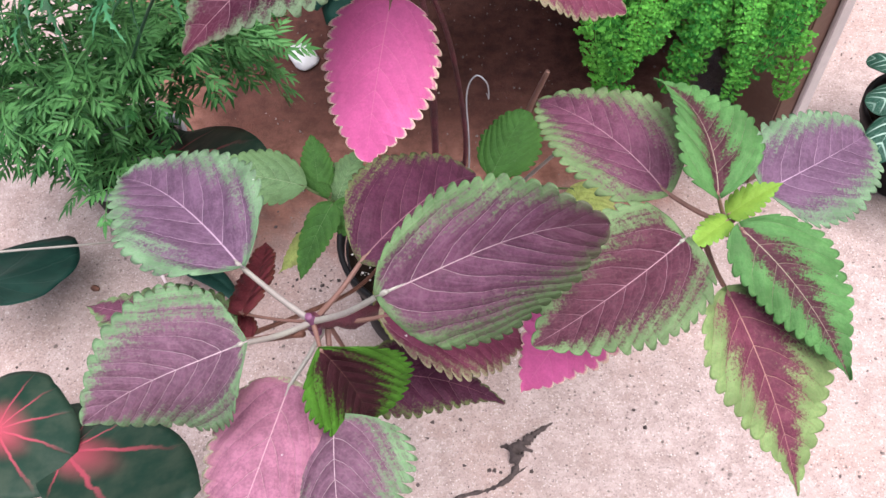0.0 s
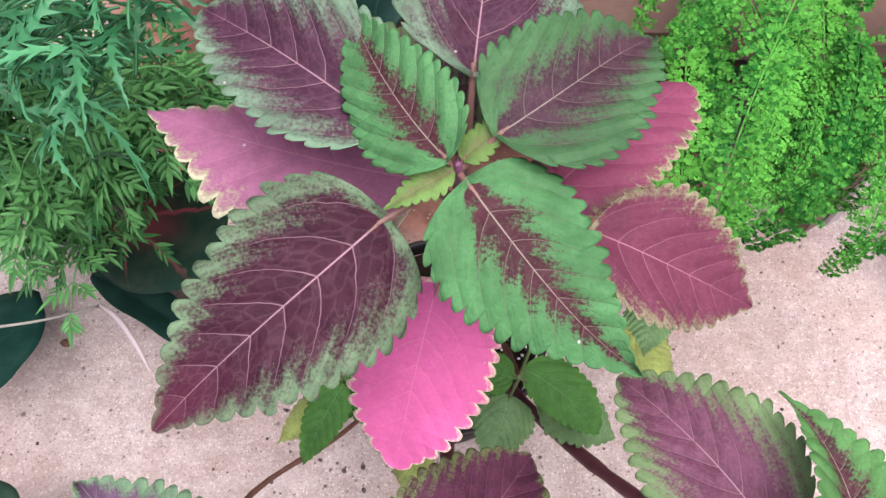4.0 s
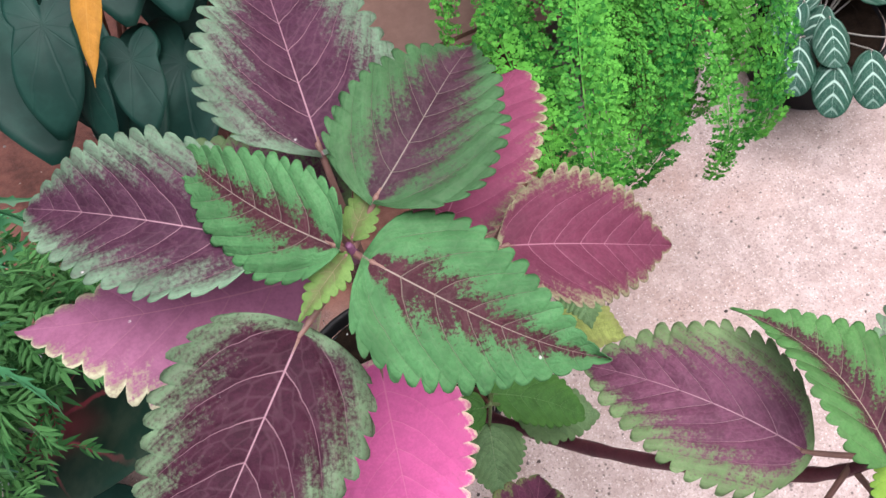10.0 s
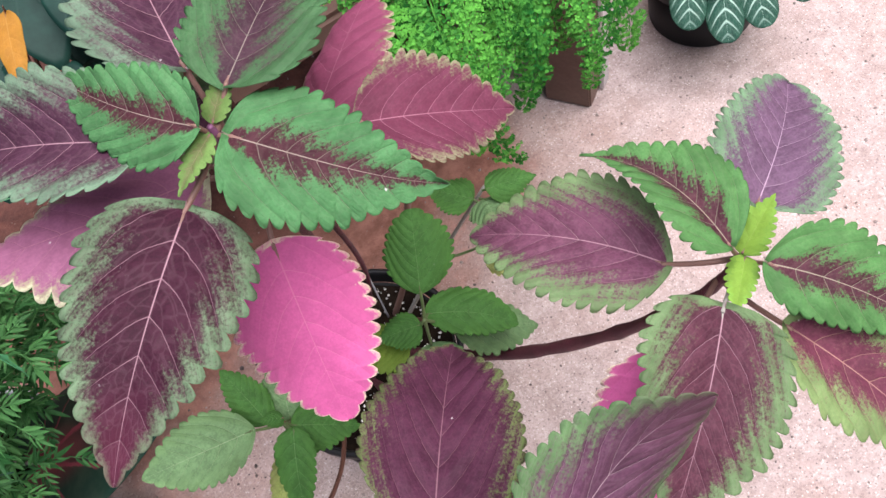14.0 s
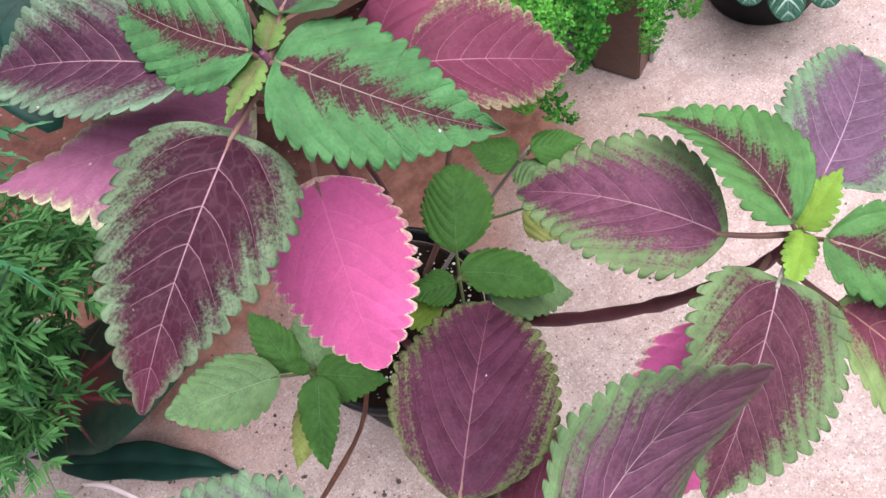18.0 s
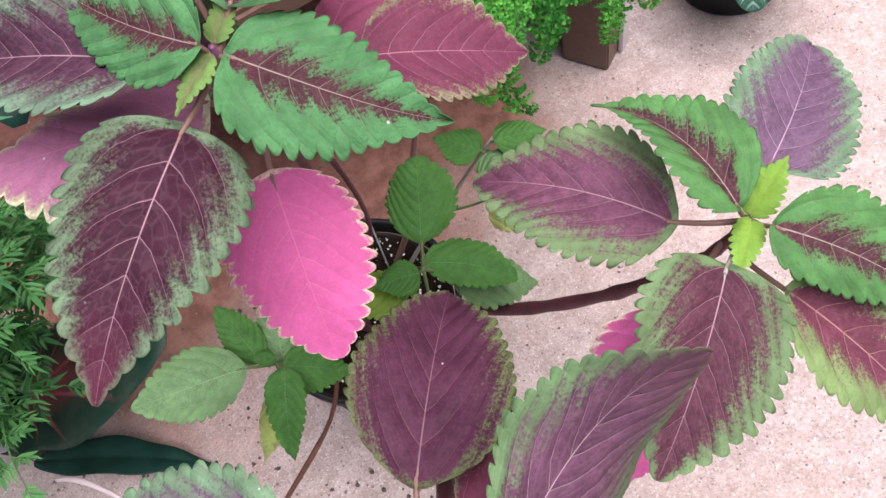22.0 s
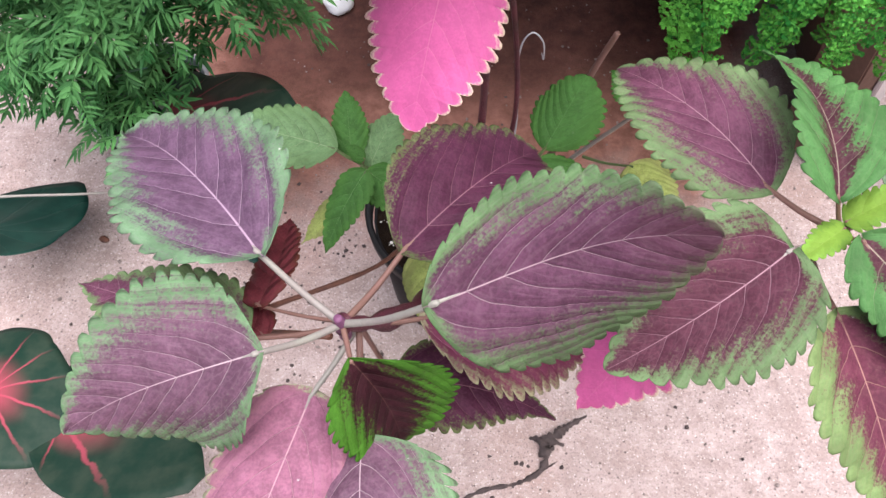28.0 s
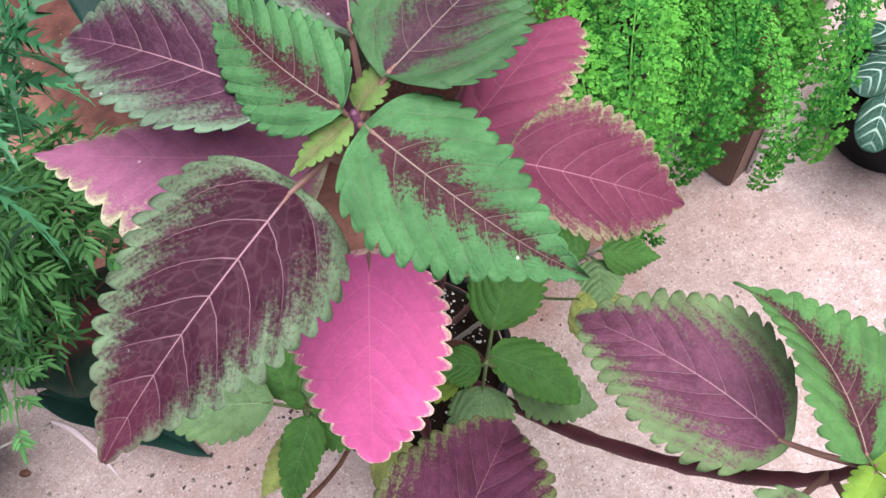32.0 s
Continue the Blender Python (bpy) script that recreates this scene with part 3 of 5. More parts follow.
# ---- coleus in its pot ----
def crumbs(rng, count, polar, z, least, most):
    """Many small faceted grains, scattered by polar() as radius and angle."""
    verts, faces = [], []
    for i in range(count):
        rad, ang = polar()
        x, y = rad * math.cos(ang), rad * math.sin(ang)
        r = least + (most - least) * rng.random() ** 2
        b = len(verts)
        spin = rng.uniform(0, 6.28)
        for k in range(6):
            a = spin + k * 1.0472
            q = r * rng.uniform(0.65, 1.3)
            verts.append((x + q * math.cos(a), y + q * math.sin(a), z + r * 0.15))
        verts += [(x + 0.2 * r, y, z + r * rng.uniform(0.6, 1.0)), (x, y, z - 0.002)]
        for k in range(6):
            faces += [(b + k, b + (k + 1) % 6, b + 6), (b + (k + 1) % 6, b + k, b + 7)]
    return verts, faces


def pot(name, label, centre, top, bottom, height, mat, group="", rim_mat=None, fill=0.80, perlite=0):
    p = thing(name, label, "plant pot", group, at=(centre[0], centre[1], 0))
    w = 0.0022
    prof = [(0.001, 0.0), (bottom, 0.0), (bottom + 0.002, 0.003), (top - 0.006, height - 0.016), (top - 0.006 - w, height - 0.016), (bottom - w, 0.004), (0.001, 0.004)]
    v, f = lathe(prof)
    mesh_object("body", v, f, mat, p)
    rim = [(top - 0.0045, height - 0.018), (top, height - 0.016), (top + 0.0015, height - 0.002), (top, height), (top - 0.003, height), (top - 0.0045, height - 0.003), (top - 0.0045, height - 0.018)]
    v, f = lathe(rim)
    mesh_object("rim", v, f, rim_mat or mat, p)
    rng = np.random.default_rng(int(abs(centre[0]) * 1000))
    zs = height * fill
    rs = bottom + (top - bottom) * fill - 0.005
    verts, faces = [(0, 0, zs + 0.004)], []
    rings, sides = 9, 30
    for i in range(1, rings + 1):
        for k in range(sides):
            a = 2 * math.pi * k / sides
            verts.append((rs * i / rings * math.cos(a), rs * i / rings * math.sin(a), zs + rng.uniform(-0.004, 0.004)))
    for k in range(sides):
        faces.append((0, 1 + k, 1 + (k + 1) % sides))
    for i in range(rings - 1):
        for k in range(sides):
            a, b = 1 + i * sides + k, 1 + i * sides + (k + 1) % sides
            faces.append((a, a + sides, b + sides, b))
    mesh_object("soil", verts, faces, soil, p)
    if perlite:
        mesh_object("perlite", *crumbs(rng, perlite, lambda: (rs * 0.95 * math.sqrt(rng.random()), rng.uniform(0, 6.28)), zs + 0.001, 0.0004, 0.0017), perlite_white, p, "white perlite grains in the soil", smooth=False)
    return p


pot("plant_pot", "black plastic nursery pot under the coleus, filled with dark soil", (-0.035, 0.491), 0.088, 0.070, 0.127, black_plastic, fill=0.86, perlite=420)

rng = np.random.default_rng(17)
spill = mesh_object("soil_crumbs", *crumbs(rng, 330, lambda: (0.06 + abs(rng.normal(0, 0.13)), rng.uniform(0, 6.28)), 0.0006, 0.0008, 0.0030), dry_matter, smooth=False)
spill.location = (-0.12, 0.46, 0)
tagged(spill, "dark crumbs of soil spilled round the pots", "soil", kind="stuff")

HUB_A, HUB_B, HUB_C = (-0.030, 0.398, 0.560), (0.141, 0.268, 0.438), (-0.073, 0.206, 0.449)
HUB_D, HUB_E = (0.012, 0.395, 0.318), (-0.101, 0.401, 0.300)
plant_a = thing("coleus_plant", "tall purple, green and hot pink coleus growing from the black pot", "coleus", "coleus shoots", at=(0, 0, 0))
stem(plant_a, [(-0.03, 0.512, 0.104), (-0.022, 0.480, 0.24), (-0.020, 0.435, 0.42), (-0.028, 0.403, 0.53), HUB_A], [0.0032, 0.0030, 0.0027, 0.0025, 0.002], stem_wine, 0.1, 1)
stem(plant_a, [(-0.015, 0.525, 0.104), (0.004, 0.495, 0.24), (-0.005, 0.45, 0.40), (-0.022, 0.41, 0.50)], [0.0021, 0.0020, 0.0019, 0.0016], stem_wine, 0.1, 2)
LOW_A = (-0.027, 0.405, 0.520)
leaf(plant_a, (-0.0244, 0.4425, 0.5581), (-0.0153, 0.5417, 0.5610), 0.0849, -21.4, dark_leaf, fold=0.231, arch=0.065, droop=0.166, curl=-0.028, bend=-0.019, blunt=0.328, point=1.098, skew=0.090, twist=-4, hub=LOW_A)
leaf(plant_a, (-0.030, 0.438, 0.510), (-0.092, 0.515, 0.500), 0.078, 10, plum_leaf, hub=LOW_A)
leaf(plant_a, (-0.0574, 0.4173, 0.5599), (-0.1313, 0.4727, 0.5555), 0.0581, 15.5, dark_leaf, fold=0.314, arch=0.077, droop=-0.059, curl=0.019, bend=0.005, blunt=0.350, point=0.813, skew=0.043, twist=-1, hub=LOW_A)
leaf(plant_a, (-0.0462, 0.4141, 0.5256), (-0.1567, 0.4422, 0.5239), 0.0846, -7.9, pink_leaf, fold=-0.037, arch=0.040, droop=0.266, curl=-0.034, bend=-0.044, blunt=0.358, point=1.157, skew=-0.058, twist=-10, hub=LOW_A)
leaf(plant_a, (0.0039, 0.4140, 0.5076), (0.0759, 0.4858, 0.4964), 0.0615, 20.3, rose_leaf, fold=0.022, arch=0.018, droop=0.464, curl=0.014, bend=0.000, blunt=0.464, point=0.609, skew=-0.105, twist=-6, hub=LOW_A)
leaf(plant_a, (0.0235, 0.3924, 0.5248), (0.0920, 0.3772, 0.4893), 0.0577, -19.7, wine_leaf, fold=0.167, arch=0.045, droop=0.071, curl=-0.027, bend=-0.002, blunt=0.577, point=1.058, skew=-0.080, twist=-21, hub=LOW_A)
leaf(plant_a, (-0.0568, 0.3826, 0.5498), (-0.1335, 0.3105, 0.5320), 0.0736, 14.9, big_leaf, fold=0.164, arch=0.064, droop=0.222, curl=0.071, bend=-0.000, blunt=0.307, point=1.010, skew=0.019, twist=-9, hub=HUB_A, teeth=15, stalk=stalk_pink)
leaf(plant_a, (-0.0369, 0.3794, 0.5018), (-0.0540, 0.3185, 0.4366), 0.0700, 0.7, hot_leaf, fold=0.019, arch=0.017, droop=0.237, curl=-0.015, bend=0.007, blunt=0.430, point=0.807, skew=0.027, twist=-21, hub=LOW_A, teeth=15, quilt=0.006)
leaf(plant_a, (-0.0158, 0.4060, 0.5719), (0.0436, 0.4561, 0.5682), 0.0607, -4.1, wedge_dark, fold=0.142, arch=0.094, droop=-0.016, curl=0.077, bend=0.031, blunt=0.389, point=1.078, skew=0.040, twist=11, hub=HUB_A)
leaf(plant_a, (-0.0343, 0.3961, 0.5718), (-0.0702, 0.4582, 0.5762), 0.0434, 33.4, wedge_leaf, fold=0.063, arch=0.035, droop=0.055, curl=-0.014, bend=-0.044, blunt=0.484, point=1.297, skew=-0.043, twist=7, hub=HUB_A)
leaf(plant_a, (-0.0256, 0.3893, 0.5646), (0.0303, 0.3255, 0.5470), 0.0590, -19.1, wedge_leaf, fold=0.132, arch=0.012, droop=0.195, curl=0.169, bend=0.019, blunt=0.319, point=1.129, skew=0.045, twist=-33, hub=HUB_A)
leaf(plant_a, (-0.032, 0.395, 0.565), (-0.055, 0.383, 0.558), 0.014, 0, bud_leaf, teeth=8, tooth=0.24, veins=3.5, quilt=0.004, fold=0.25, hub=HUB_A)
leaf(plant_a, (-0.028, 0.400, 0.565), (-0.010, 0.415, 0.571), 0.014, 0, bud_leaf, teeth=8, tooth=0.24, veins=3.5, quilt=0.004, fold=0.25, hub=HUB_A)
plant_b = thing("coleus_plant", "coleus shoot leaning over the concrete on a bent dark stem", "coleus", "coleus shoots")
stem(plant_b, [(-0.02, 0.500, 0.104), (0.012, 0.430, 0.185), (0.055, 0.365, 0.25), (0.095, 0.310, 0.33), (0.125, 0.276, 0.40), HUB_B], [0.0045, 0.0045, 0.0042, 0.004, 0.0035, 0.002], stem_wine, 0.22, 3)
LOW_B = (0.133, 0.272, 0.420)
leaf(plant_b, (0.0848, 0.2525, 0.4340), (0.0320, 0.2085, 0.3608), 0.0626, 14.7, hot_leaf, fold=-0.040, arch=0.056, droop=0.243, curl=0.029, bend=0.004, blunt=0.416, point=1.025, skew=0.004, twist=1, hub=LOW_B, quilt=0.007)
leaf(plant_b, (0.1595, 0.2797, 0.4520), (0.2297, 0.3266, 0.4440), 0.0686, -16.8, violet_leaf, fold=0.263, arch=0.039, droop=0.301, curl=0.052, bend=0.017, blunt=0.292, point=0.587, skew=0.021, twist=-5, hub=HUB_B)
leaf(plant_b, (0.1082, 0.2839, 0.4483), (0.0460, 0.3598, 0.4405), 0.0734, 4.1, plum_leaf, fold=0.203, arch=0.078, droop=0.167, curl=-0.007, bend=0.032, blunt=0.493, point=0.953, skew=0.021, twist=3, rake=1.35, hub=HUB_B)
leaf(plant_b, (0.1362, 0.2310, 0.4297), (0.1677, 0.1409, 0.3806), 0.0737, 5.4, yellow_green, fold=0.279, arch=0.040, droop=0.125, curl=0.036, bend=-0.014, blunt=0.454, point=1.341, skew=-0.105, twist=-3, hub=LOW_B)
leaf(plant_b, (0.1125, 0.2505, 0.4492), (0.0329, 0.1940, 0.4427), 0.0719, 14.8, plum_dark, fold=0.368, arch=0.013, droop=0.197, curl=-0.017, bend=-0.023, blunt=0.325, point=0.879, skew=-0.006, twist=1, rake=1.35, hub=HUB_B, stalk=stalk_green)
leaf(plant_b, (0.1299, 0.2681, 0.4642), (0.1091, 0.3465, 0.4741), 0.0512, -12.7, wedge_bright, fold=0.695, arch=0.096, droop=0.395, curl=0.067, bend=0.059, blunt=0.453, point=1.408, skew=0.013, twist=-8, hub=HUB_B)
leaf(plant_b, (0.1405, 0.2532, 0.4552), (0.1890, 0.1846, 0.4214), 0.0511, -17.6, wedge_bright, fold=0.043, arch=0.042, droop=0.153, curl=0.019, bend=-0.049, blunt=0.509, point=1.305, skew=-0.165, twist=-3, hub=HUB_B)
leaf(plant_b, (0.138, 0.266, 0.450), (0.164, 0.275, 0.464), 0.019, 0, lime_leaf, teeth=9, tooth=0.22, fold=0.3, veins=4.0, quilt=0.005, hub=HUB_B)
leaf(plant_b, (0.138, 0.264, 0.448), (0.114, 0.245, 0.447), 0.016, 0, lime_leaf, teeth=9, tooth=0.22, fold=0.3, veins=4.0, quilt=0.005, hub=HUB_B)
plant_c = thing("coleus_plant", "coleus shoot with broad lilac and green leaves low over the concrete", "coleus", "coleus shoots")
stem(plant_c, [(-0.045, 0.495, 0.104), (-0.032, 0.385, 0.24), (-0.035, 0.28, 0.36), (-0.055, 0.225, 0.42), HUB_C], [0.0034, 0.0034, 0.0032, 0.0034, 0.003], stem_wine, 0.7, 4)
stem(plant_c, [(-0.07, 0.490, 0.104), (-0.10, 0.405, 0.16), (-0.170, 0.335, 0.21), (-0.150, 0.255, 0.34), (-0.08, 0.207, 0.435)], [0.002, 0.002, 0.002, 0.002, 0.0015], stem_brown, 0.15, 5, "twig")
LOW_C = (-0.068, 0.212, 0.438)
leaf(plant_c, (-0.1139, 0.2224, 0.4305), (-0.1119, 0.2811, 0.4077), 0.0262, 20.6, under_leaf, fold=0.295, arch=0.031, droop=0.235, curl=-0.034, bend=0.046, blunt=0.446, point=1.063, skew=0.015, twist=-3, hub=LOW_C)
leaf(plant_c, (-0.112, 0.213, 0.420), (-0.150, 0.240, 0.412), 0.028, -10, under_leaf, hub=LOW_C)
leaf(plant_c, (-0.120, 0.206, 0.430), (-0.203, 0.236, 0.418), 0.055, 0, plum_leaf, hub=LOW_C)
leaf(plant_c, (-0.0412, 0.2240, 0.4228), (0.0363, 0.2341, 0.3759), 0.0665, -0.4, wine_leaf, fold=0.176, arch=0.054, droop=0.193, curl=0.004, bend=0.017, blunt=0.524, point=1.068, skew=0.008, twist=-9, hub=LOW_C)
leaf(plant_c, (-0.0560, 0.2142, 0.3747), (0.0242, 0.2089, 0.3476), 0.0490, -7.7, deep_plum, fold=0.071, arch=0.054, droop=0.276, curl=0.041, bend=-0.052, blunt=0.392, point=1.433, skew=0.006, twist=5, hub=LOW_C)
leaf(plant_c, (-0.1051, 0.2227, 0.4738), (-0.1950, 0.3098, 0.4433), 0.0775, 3.4, violet_leaf, fold=0.313, arch=0.054, droop=0.155, curl=0.058, bend=0.037, blunt=0.553, point=1.186, skew=0.001, twist=-6, rake=1.35, hub=HUB_C, stalk=stalk_green, teeth=17, tooth=0.10)
leaf(plant_c, (-0.0968, 0.1779, 0.4791), (-0.1742, 0.1675, 0.4419), 0.0733, 44.3, lilac_leaf, fold=-0.004, arch=0.001, droop=0.371, curl=-0.132, bend=0.001, blunt=0.636, point=0.971, skew=0.077, twist=58, rake=1.35, teeth=17, tooth=0.10, hub=HUB_C, stalk=stalk_green)
leaf(plant_c, (-0.0514, 0.2472, 0.4422), (0.0101, 0.3299, 0.4132), 0.0783, -10.7, deep_plum, fold=0.253, arch=0.098, droop=0.213, curl=0.038, bend=-0.013, blunt=0.552, point=0.968, skew=0.019, twist=-1, rake=1.35, hub=HUB_C, teeth=17, tooth=0.07)
leaf(plant_c, (-0.0861, 0.1841, 0.4253), (-0.1163, 0.0946, 0.3987), 0.0601, 8.3, pale_leaf, fold=0.049, arch=0.049, droop=0.267, curl=-0.002, bend=-0.009, blunt=0.407, point=1.063, skew=-0.033, twist=2, rake=1.35, hub=LOW_C, stalk=stalk_green)
leaf(plant_c, (-0.0635, 0.1673, 0.4201), (-0.0526, 0.0952, 0.4167), 0.0699, -17.1, lilac_leaf, fold=0.014, arch=0.052, droop=0.358, curl=-0.006, bend=0.009, blunt=0.460, point=1.146, skew=-0.046, twist=4, hub=LOW_C)
leaf(plant_c, (-0.0667, 0.1876, 0.4544), (-0.0494, 0.1757, 0.3980), 0.0547, -20.7, curled_leaf, fold=0.533, arch=0.053, droop=0.179, curl=-0.019, bend=-0.050, blunt=0.577, point=0.995, skew=-0.092, twist=11, hub=HUB_C)
leaf(plant_c, (-0.0346, 0.1910, 0.4971), (0.0585, 0.2205, 0.5154), 0.0843, -56.9, lilac_deep, fold=0.160, arch=-0.104, droop=0.418, curl=-0.121, bend=0.018, blunt=0.535, point=0.718, skew=0.241, twist=-26, rake=1.35, teeth=18, tooth=0.09, hub=HUB_C, stalk=stalk_green)
stem(plant_c, [(-0.073, 0.207, 0.436), (-0.073, 0.206, 0.446), (-0.074, 0.205, 0.456)], [0.0024, 0.0030, 0.0016], node_purple, 0.2, 61, "node", "purple node where the leaf stalks meet")
stem(plant_a, [(-0.029, 0.399, 0.548), (-0.030, 0.398, 0.558), (-0.030, 0.397, 0.567)], [0.0020, 0.0024, 0.0012], node_purple, 0.2, 62, "node", "purple node where the leaf stalks meet")
plant_d = thing("coleus_plant", "young plain green coleus shoots at the foot of the tall coleus", "coleus", "coleus shoots")
leaf(plant_d, (-0.004, 0.396, 0.306), (-0.048, 0.408, 0.312), 0.038, 0, olive_leaf, quilt=0.009, hub=HUB_D, stalk=stalk_leafy, teeth=10, point=0.9)
leaf(plant_d, (0.094, 0.458, 0.236), (0.130, 0.418, 0.228), 0.050, 0, yellow_leaf, tooth=0.08, quilt=0.009, hub=(0.06, 0.478, 0.22), stalk=stalk_leafy, teeth=11)
leaf(plant_d, (-0.060, 0.400, 0.190), (-0.054, 0.338, 0.165), 0.040, 0, yellow_leaf, tooth=0.04, quilt=0.009, hub=(-0.035, 0.43, 0.19), stalk=stalk_leafy, teeth=11)
stem(plant_d, [(-0.005, 0.505, 0.104), (0.008, 0.450, 0.22), HUB_D], [0.003, 0.0025, 0.0015], stem_brown, 0.1, 6)
stem(plant_d, [(0.0, 0.50, 0.104), (0.05, 0.475, 0.22), (0.10, 0.449, 0.325)], [0.002, 0.0018, 0.0012], stalk_green, 0.05, 7)
stem(plant_d, [(-0.06, 0.49, 0.104), (-0.088, 0.435, 0.21), HUB_E], [0.003, 0.0025, 0.0015], stem_brown, 0.1, 8)
leaf(plant_d, (-0.1189, 0.4042, 0.3113), (-0.1907, 0.4167, 0.3193), 0.0491, 10.1, soft_green, fold=0.099, arch=0.048, droop=0.218, curl=0.025, bend=-0.010, blunt=0.549, point=0.970, skew=0.060, twist=5, quilt=0.009, hub=HUB_E, stalk=stalk_leafy, teeth=11)
leaf(plant_d, (-0.1100, 0.4118, 0.2941), (-0.1171, 0.4534, 0.3140), 0.0274, 2.9, green_leaf, fold=0.085, arch=0.052, droop=0.249, curl=-0.001, bend=0.011, blunt=0.473, point=0.928, skew=0.008, twist=-1, quilt=0.009, hub=HUB_E, stalk=stalk_leafy, teeth=11)
leaf(plant_d, (-0.0971, 0.3904, 0.3052), (-0.1232, 0.3490, 0.2664), 0.0297, -0.4, green_leaf, fold=0.132, arch=0.058, droop=0.164, curl=0.004, bend=0.011, blunt=0.437, point=1.164, skew=0.040, twist=2, quilt=0.009, hub=HUB_E, stalk=stalk_leafy, teeth=11)
leaf(plant_d, (-0.097, 0.398, 0.296), (-0.060, 0.375, 0.280), 0.037, 0, green_leaf, quilt=0.009, hub=HUB_E, stalk=stalk_leafy, teeth=11)
leaf(plant_d, (-0.104, 0.392, 0.280), (-0.145, 0.366, 0.250), 0.028, 0, yellow_leaf, quilt=0.009, hub=HUB_E, stalk=stalk_leafy, teeth=11)
leaf(plant_d, (-0.097, 0.405, 0.290), (-0.080, 0.446, 0.305), 0.039, 0, soft_green, quilt=0.009, hub=HUB_E, stalk=stalk_leafy, teeth=11)
leaf(plant_d, (-0.099, 0.403, 0.303), (-0.113, 0.407, 0.312), 0.013, 0, green_leaf, quilt=0.009, teeth=6, hub=HUB_E)
leaf(plant_d, (0.0237, 0.4270, 0.2929), (0.0506, 0.4724, 0.3181), 0.0524, 2.3, green_leaf, fold=0.008, arch=0.033, droop=0.288, curl=0.018, bend=0.013, blunt=0.558, point=0.733, skew=0.032, twist=6, quilt=0.009, hub=HUB_D, stalk=stalk_leafy, teeth=11)
leaf(plant_d, (0.0172, 0.4032, 0.3060), (0.0659, 0.3712, 0.2796), 0.0393, 3.9, green_leaf, fold=0.142, arch=0.057, droop=0.200, curl=0.016, bend=-0.036, blunt=0.411, point=0.738, skew=-0.110, twist=-6, quilt=0.009, hub=HUB_D, stalk=stalk_leafy, teeth=11)
leaf(plant_d, (0.0292, 0.3962, 0.2863), (0.0844, 0.3749, 0.2446), 0.0450, -4.6, soft_green, fold=0.043, arch=0.031, droop=0.289, curl=0.034, bend=0.012, blunt=0.476, point=1.008, skew=0.001, twist=-1, quilt=0.009, hub=HUB_D, stalk=stalk_leafy, teeth=11)
leaf(plant_d, (0.008, 0.395, 0.316), (-0.022, 0.402, 0.318), 0.028, 0, green_leaf, quilt=0.009, hub=HUB_D, stalk=stalk_leafy, teeth=11)
leaf(plant_d, (0.008, 0.390, 0.290), (-0.005, 0.350, 0.270), 0.043, 0, soft_green, quilt=0.009, hub=HUB_D, stalk=stalk_leafy, teeth=11)
leaf(plant_d, (0.100, 0.446, 0.325), (0.134, 0.435, 0.321), 0.030, 0, green_leaf, quilt=0.009, hub=(0.098, 0.449, 0.322), stalk=stalk_leafy, teeth=11)
leaf(plant_d, (0.096, 0.444, 0.318), (0.086, 0.406, 0.330), 0.032, 0, soft_green, quilt=0.009, hub=(0.094, 0.449, 0.315), stalk=stalk_leafy, teeth=11)
leaf(plant_d, (0.090, 0.452, 0.315), (0.068, 0.480, 0.315), 0.032, 0, green_leaf, quilt=0.009, hub=(0.092, 0.449, 0.312), stalk=stalk_leafy, teeth=11)


# ---- unseen wall added behind to cut the sky light ----
sky_block_verts = [(x, y, z) for z in (0.0, 1.6) for x, y in ((-1.6, 1.45), (1.9, 1.45), (1.9, 1.6), (-1.6, 1.6))]
wall_back = mesh_object("wall_back", sky_block_verts, [(0, 1, 5, 4), (1, 2, 6, 5), (2, 3, 7, 6), (3, 0, 4, 7), (4, 5, 6, 7)], bench_paint, smooth=False)
tagged(wall_back, "unseen plain brown wall added to block sky light behind the bench and plants", "wall", kind="structure")


# ---- bench with the fern ----
def box(lo, hi, bevel=0.002):
    bm = bmesh.new()
    bmesh.ops.create_cube(bm, size=1.0)
    for v in bm.verts:
        v.co = Vector([lo[i] + (hi[i] - lo[i]) * (v.co[i] + 0.5) for i in range(3)])
    bmesh.ops.bevel(bm, geom=bm.edges[:], offset=bevel, segments=2, affect="EDGES")
    return bm


def part(name, bm, mat, parent, label=""):
    me = bpy.data.meshes.new(name)
    bm.to_mesh(me)
    bm.free()
    me.materials.append(mat)
    ob = new(name, me)
    ob.parent = parent
    if label:
        tagged(ob, label=label)
    return ob


bench = thing("bench", "low brown painted bench with pale grey strips on the legs", "bench")
bench.matrix_world = pose(0.349, 0.674, 0, 0, 0, 0)
for x in (0.0, -0.40):
    leg = part("leg", box((-0.028, -0.024, 0), (0.028, 0.024, 0.36)), bench_paint, bench)
    leg.matrix_local = pose(x, 0.012 if x == 0.0 else 0.44, 0, 0, 0, -57)
    # pale grey strip down part of one leg face
    strip = part("edge_strip", box((0.0285, 0.006, 0.0), (0.034, 0.025, 0.36), 0.001), bench_edge, leg, "pale grey strip along one face of the leg")
part("side_panel", box((0.006, 0.045, 0.0), (0.024, 0.60, 0.36)), bench_paint, bench)
# unseen board, added to keep light out from under the bench
part("back_panel", box((-0.36, 0.602, 0.0), (0.03, 0.618, 0.36)), bench_paint, bench)
part("top", box((-0.36, -0.074, 0.36), (0.04, 0.6, 0.385), 0.004), bench_paint, bench)


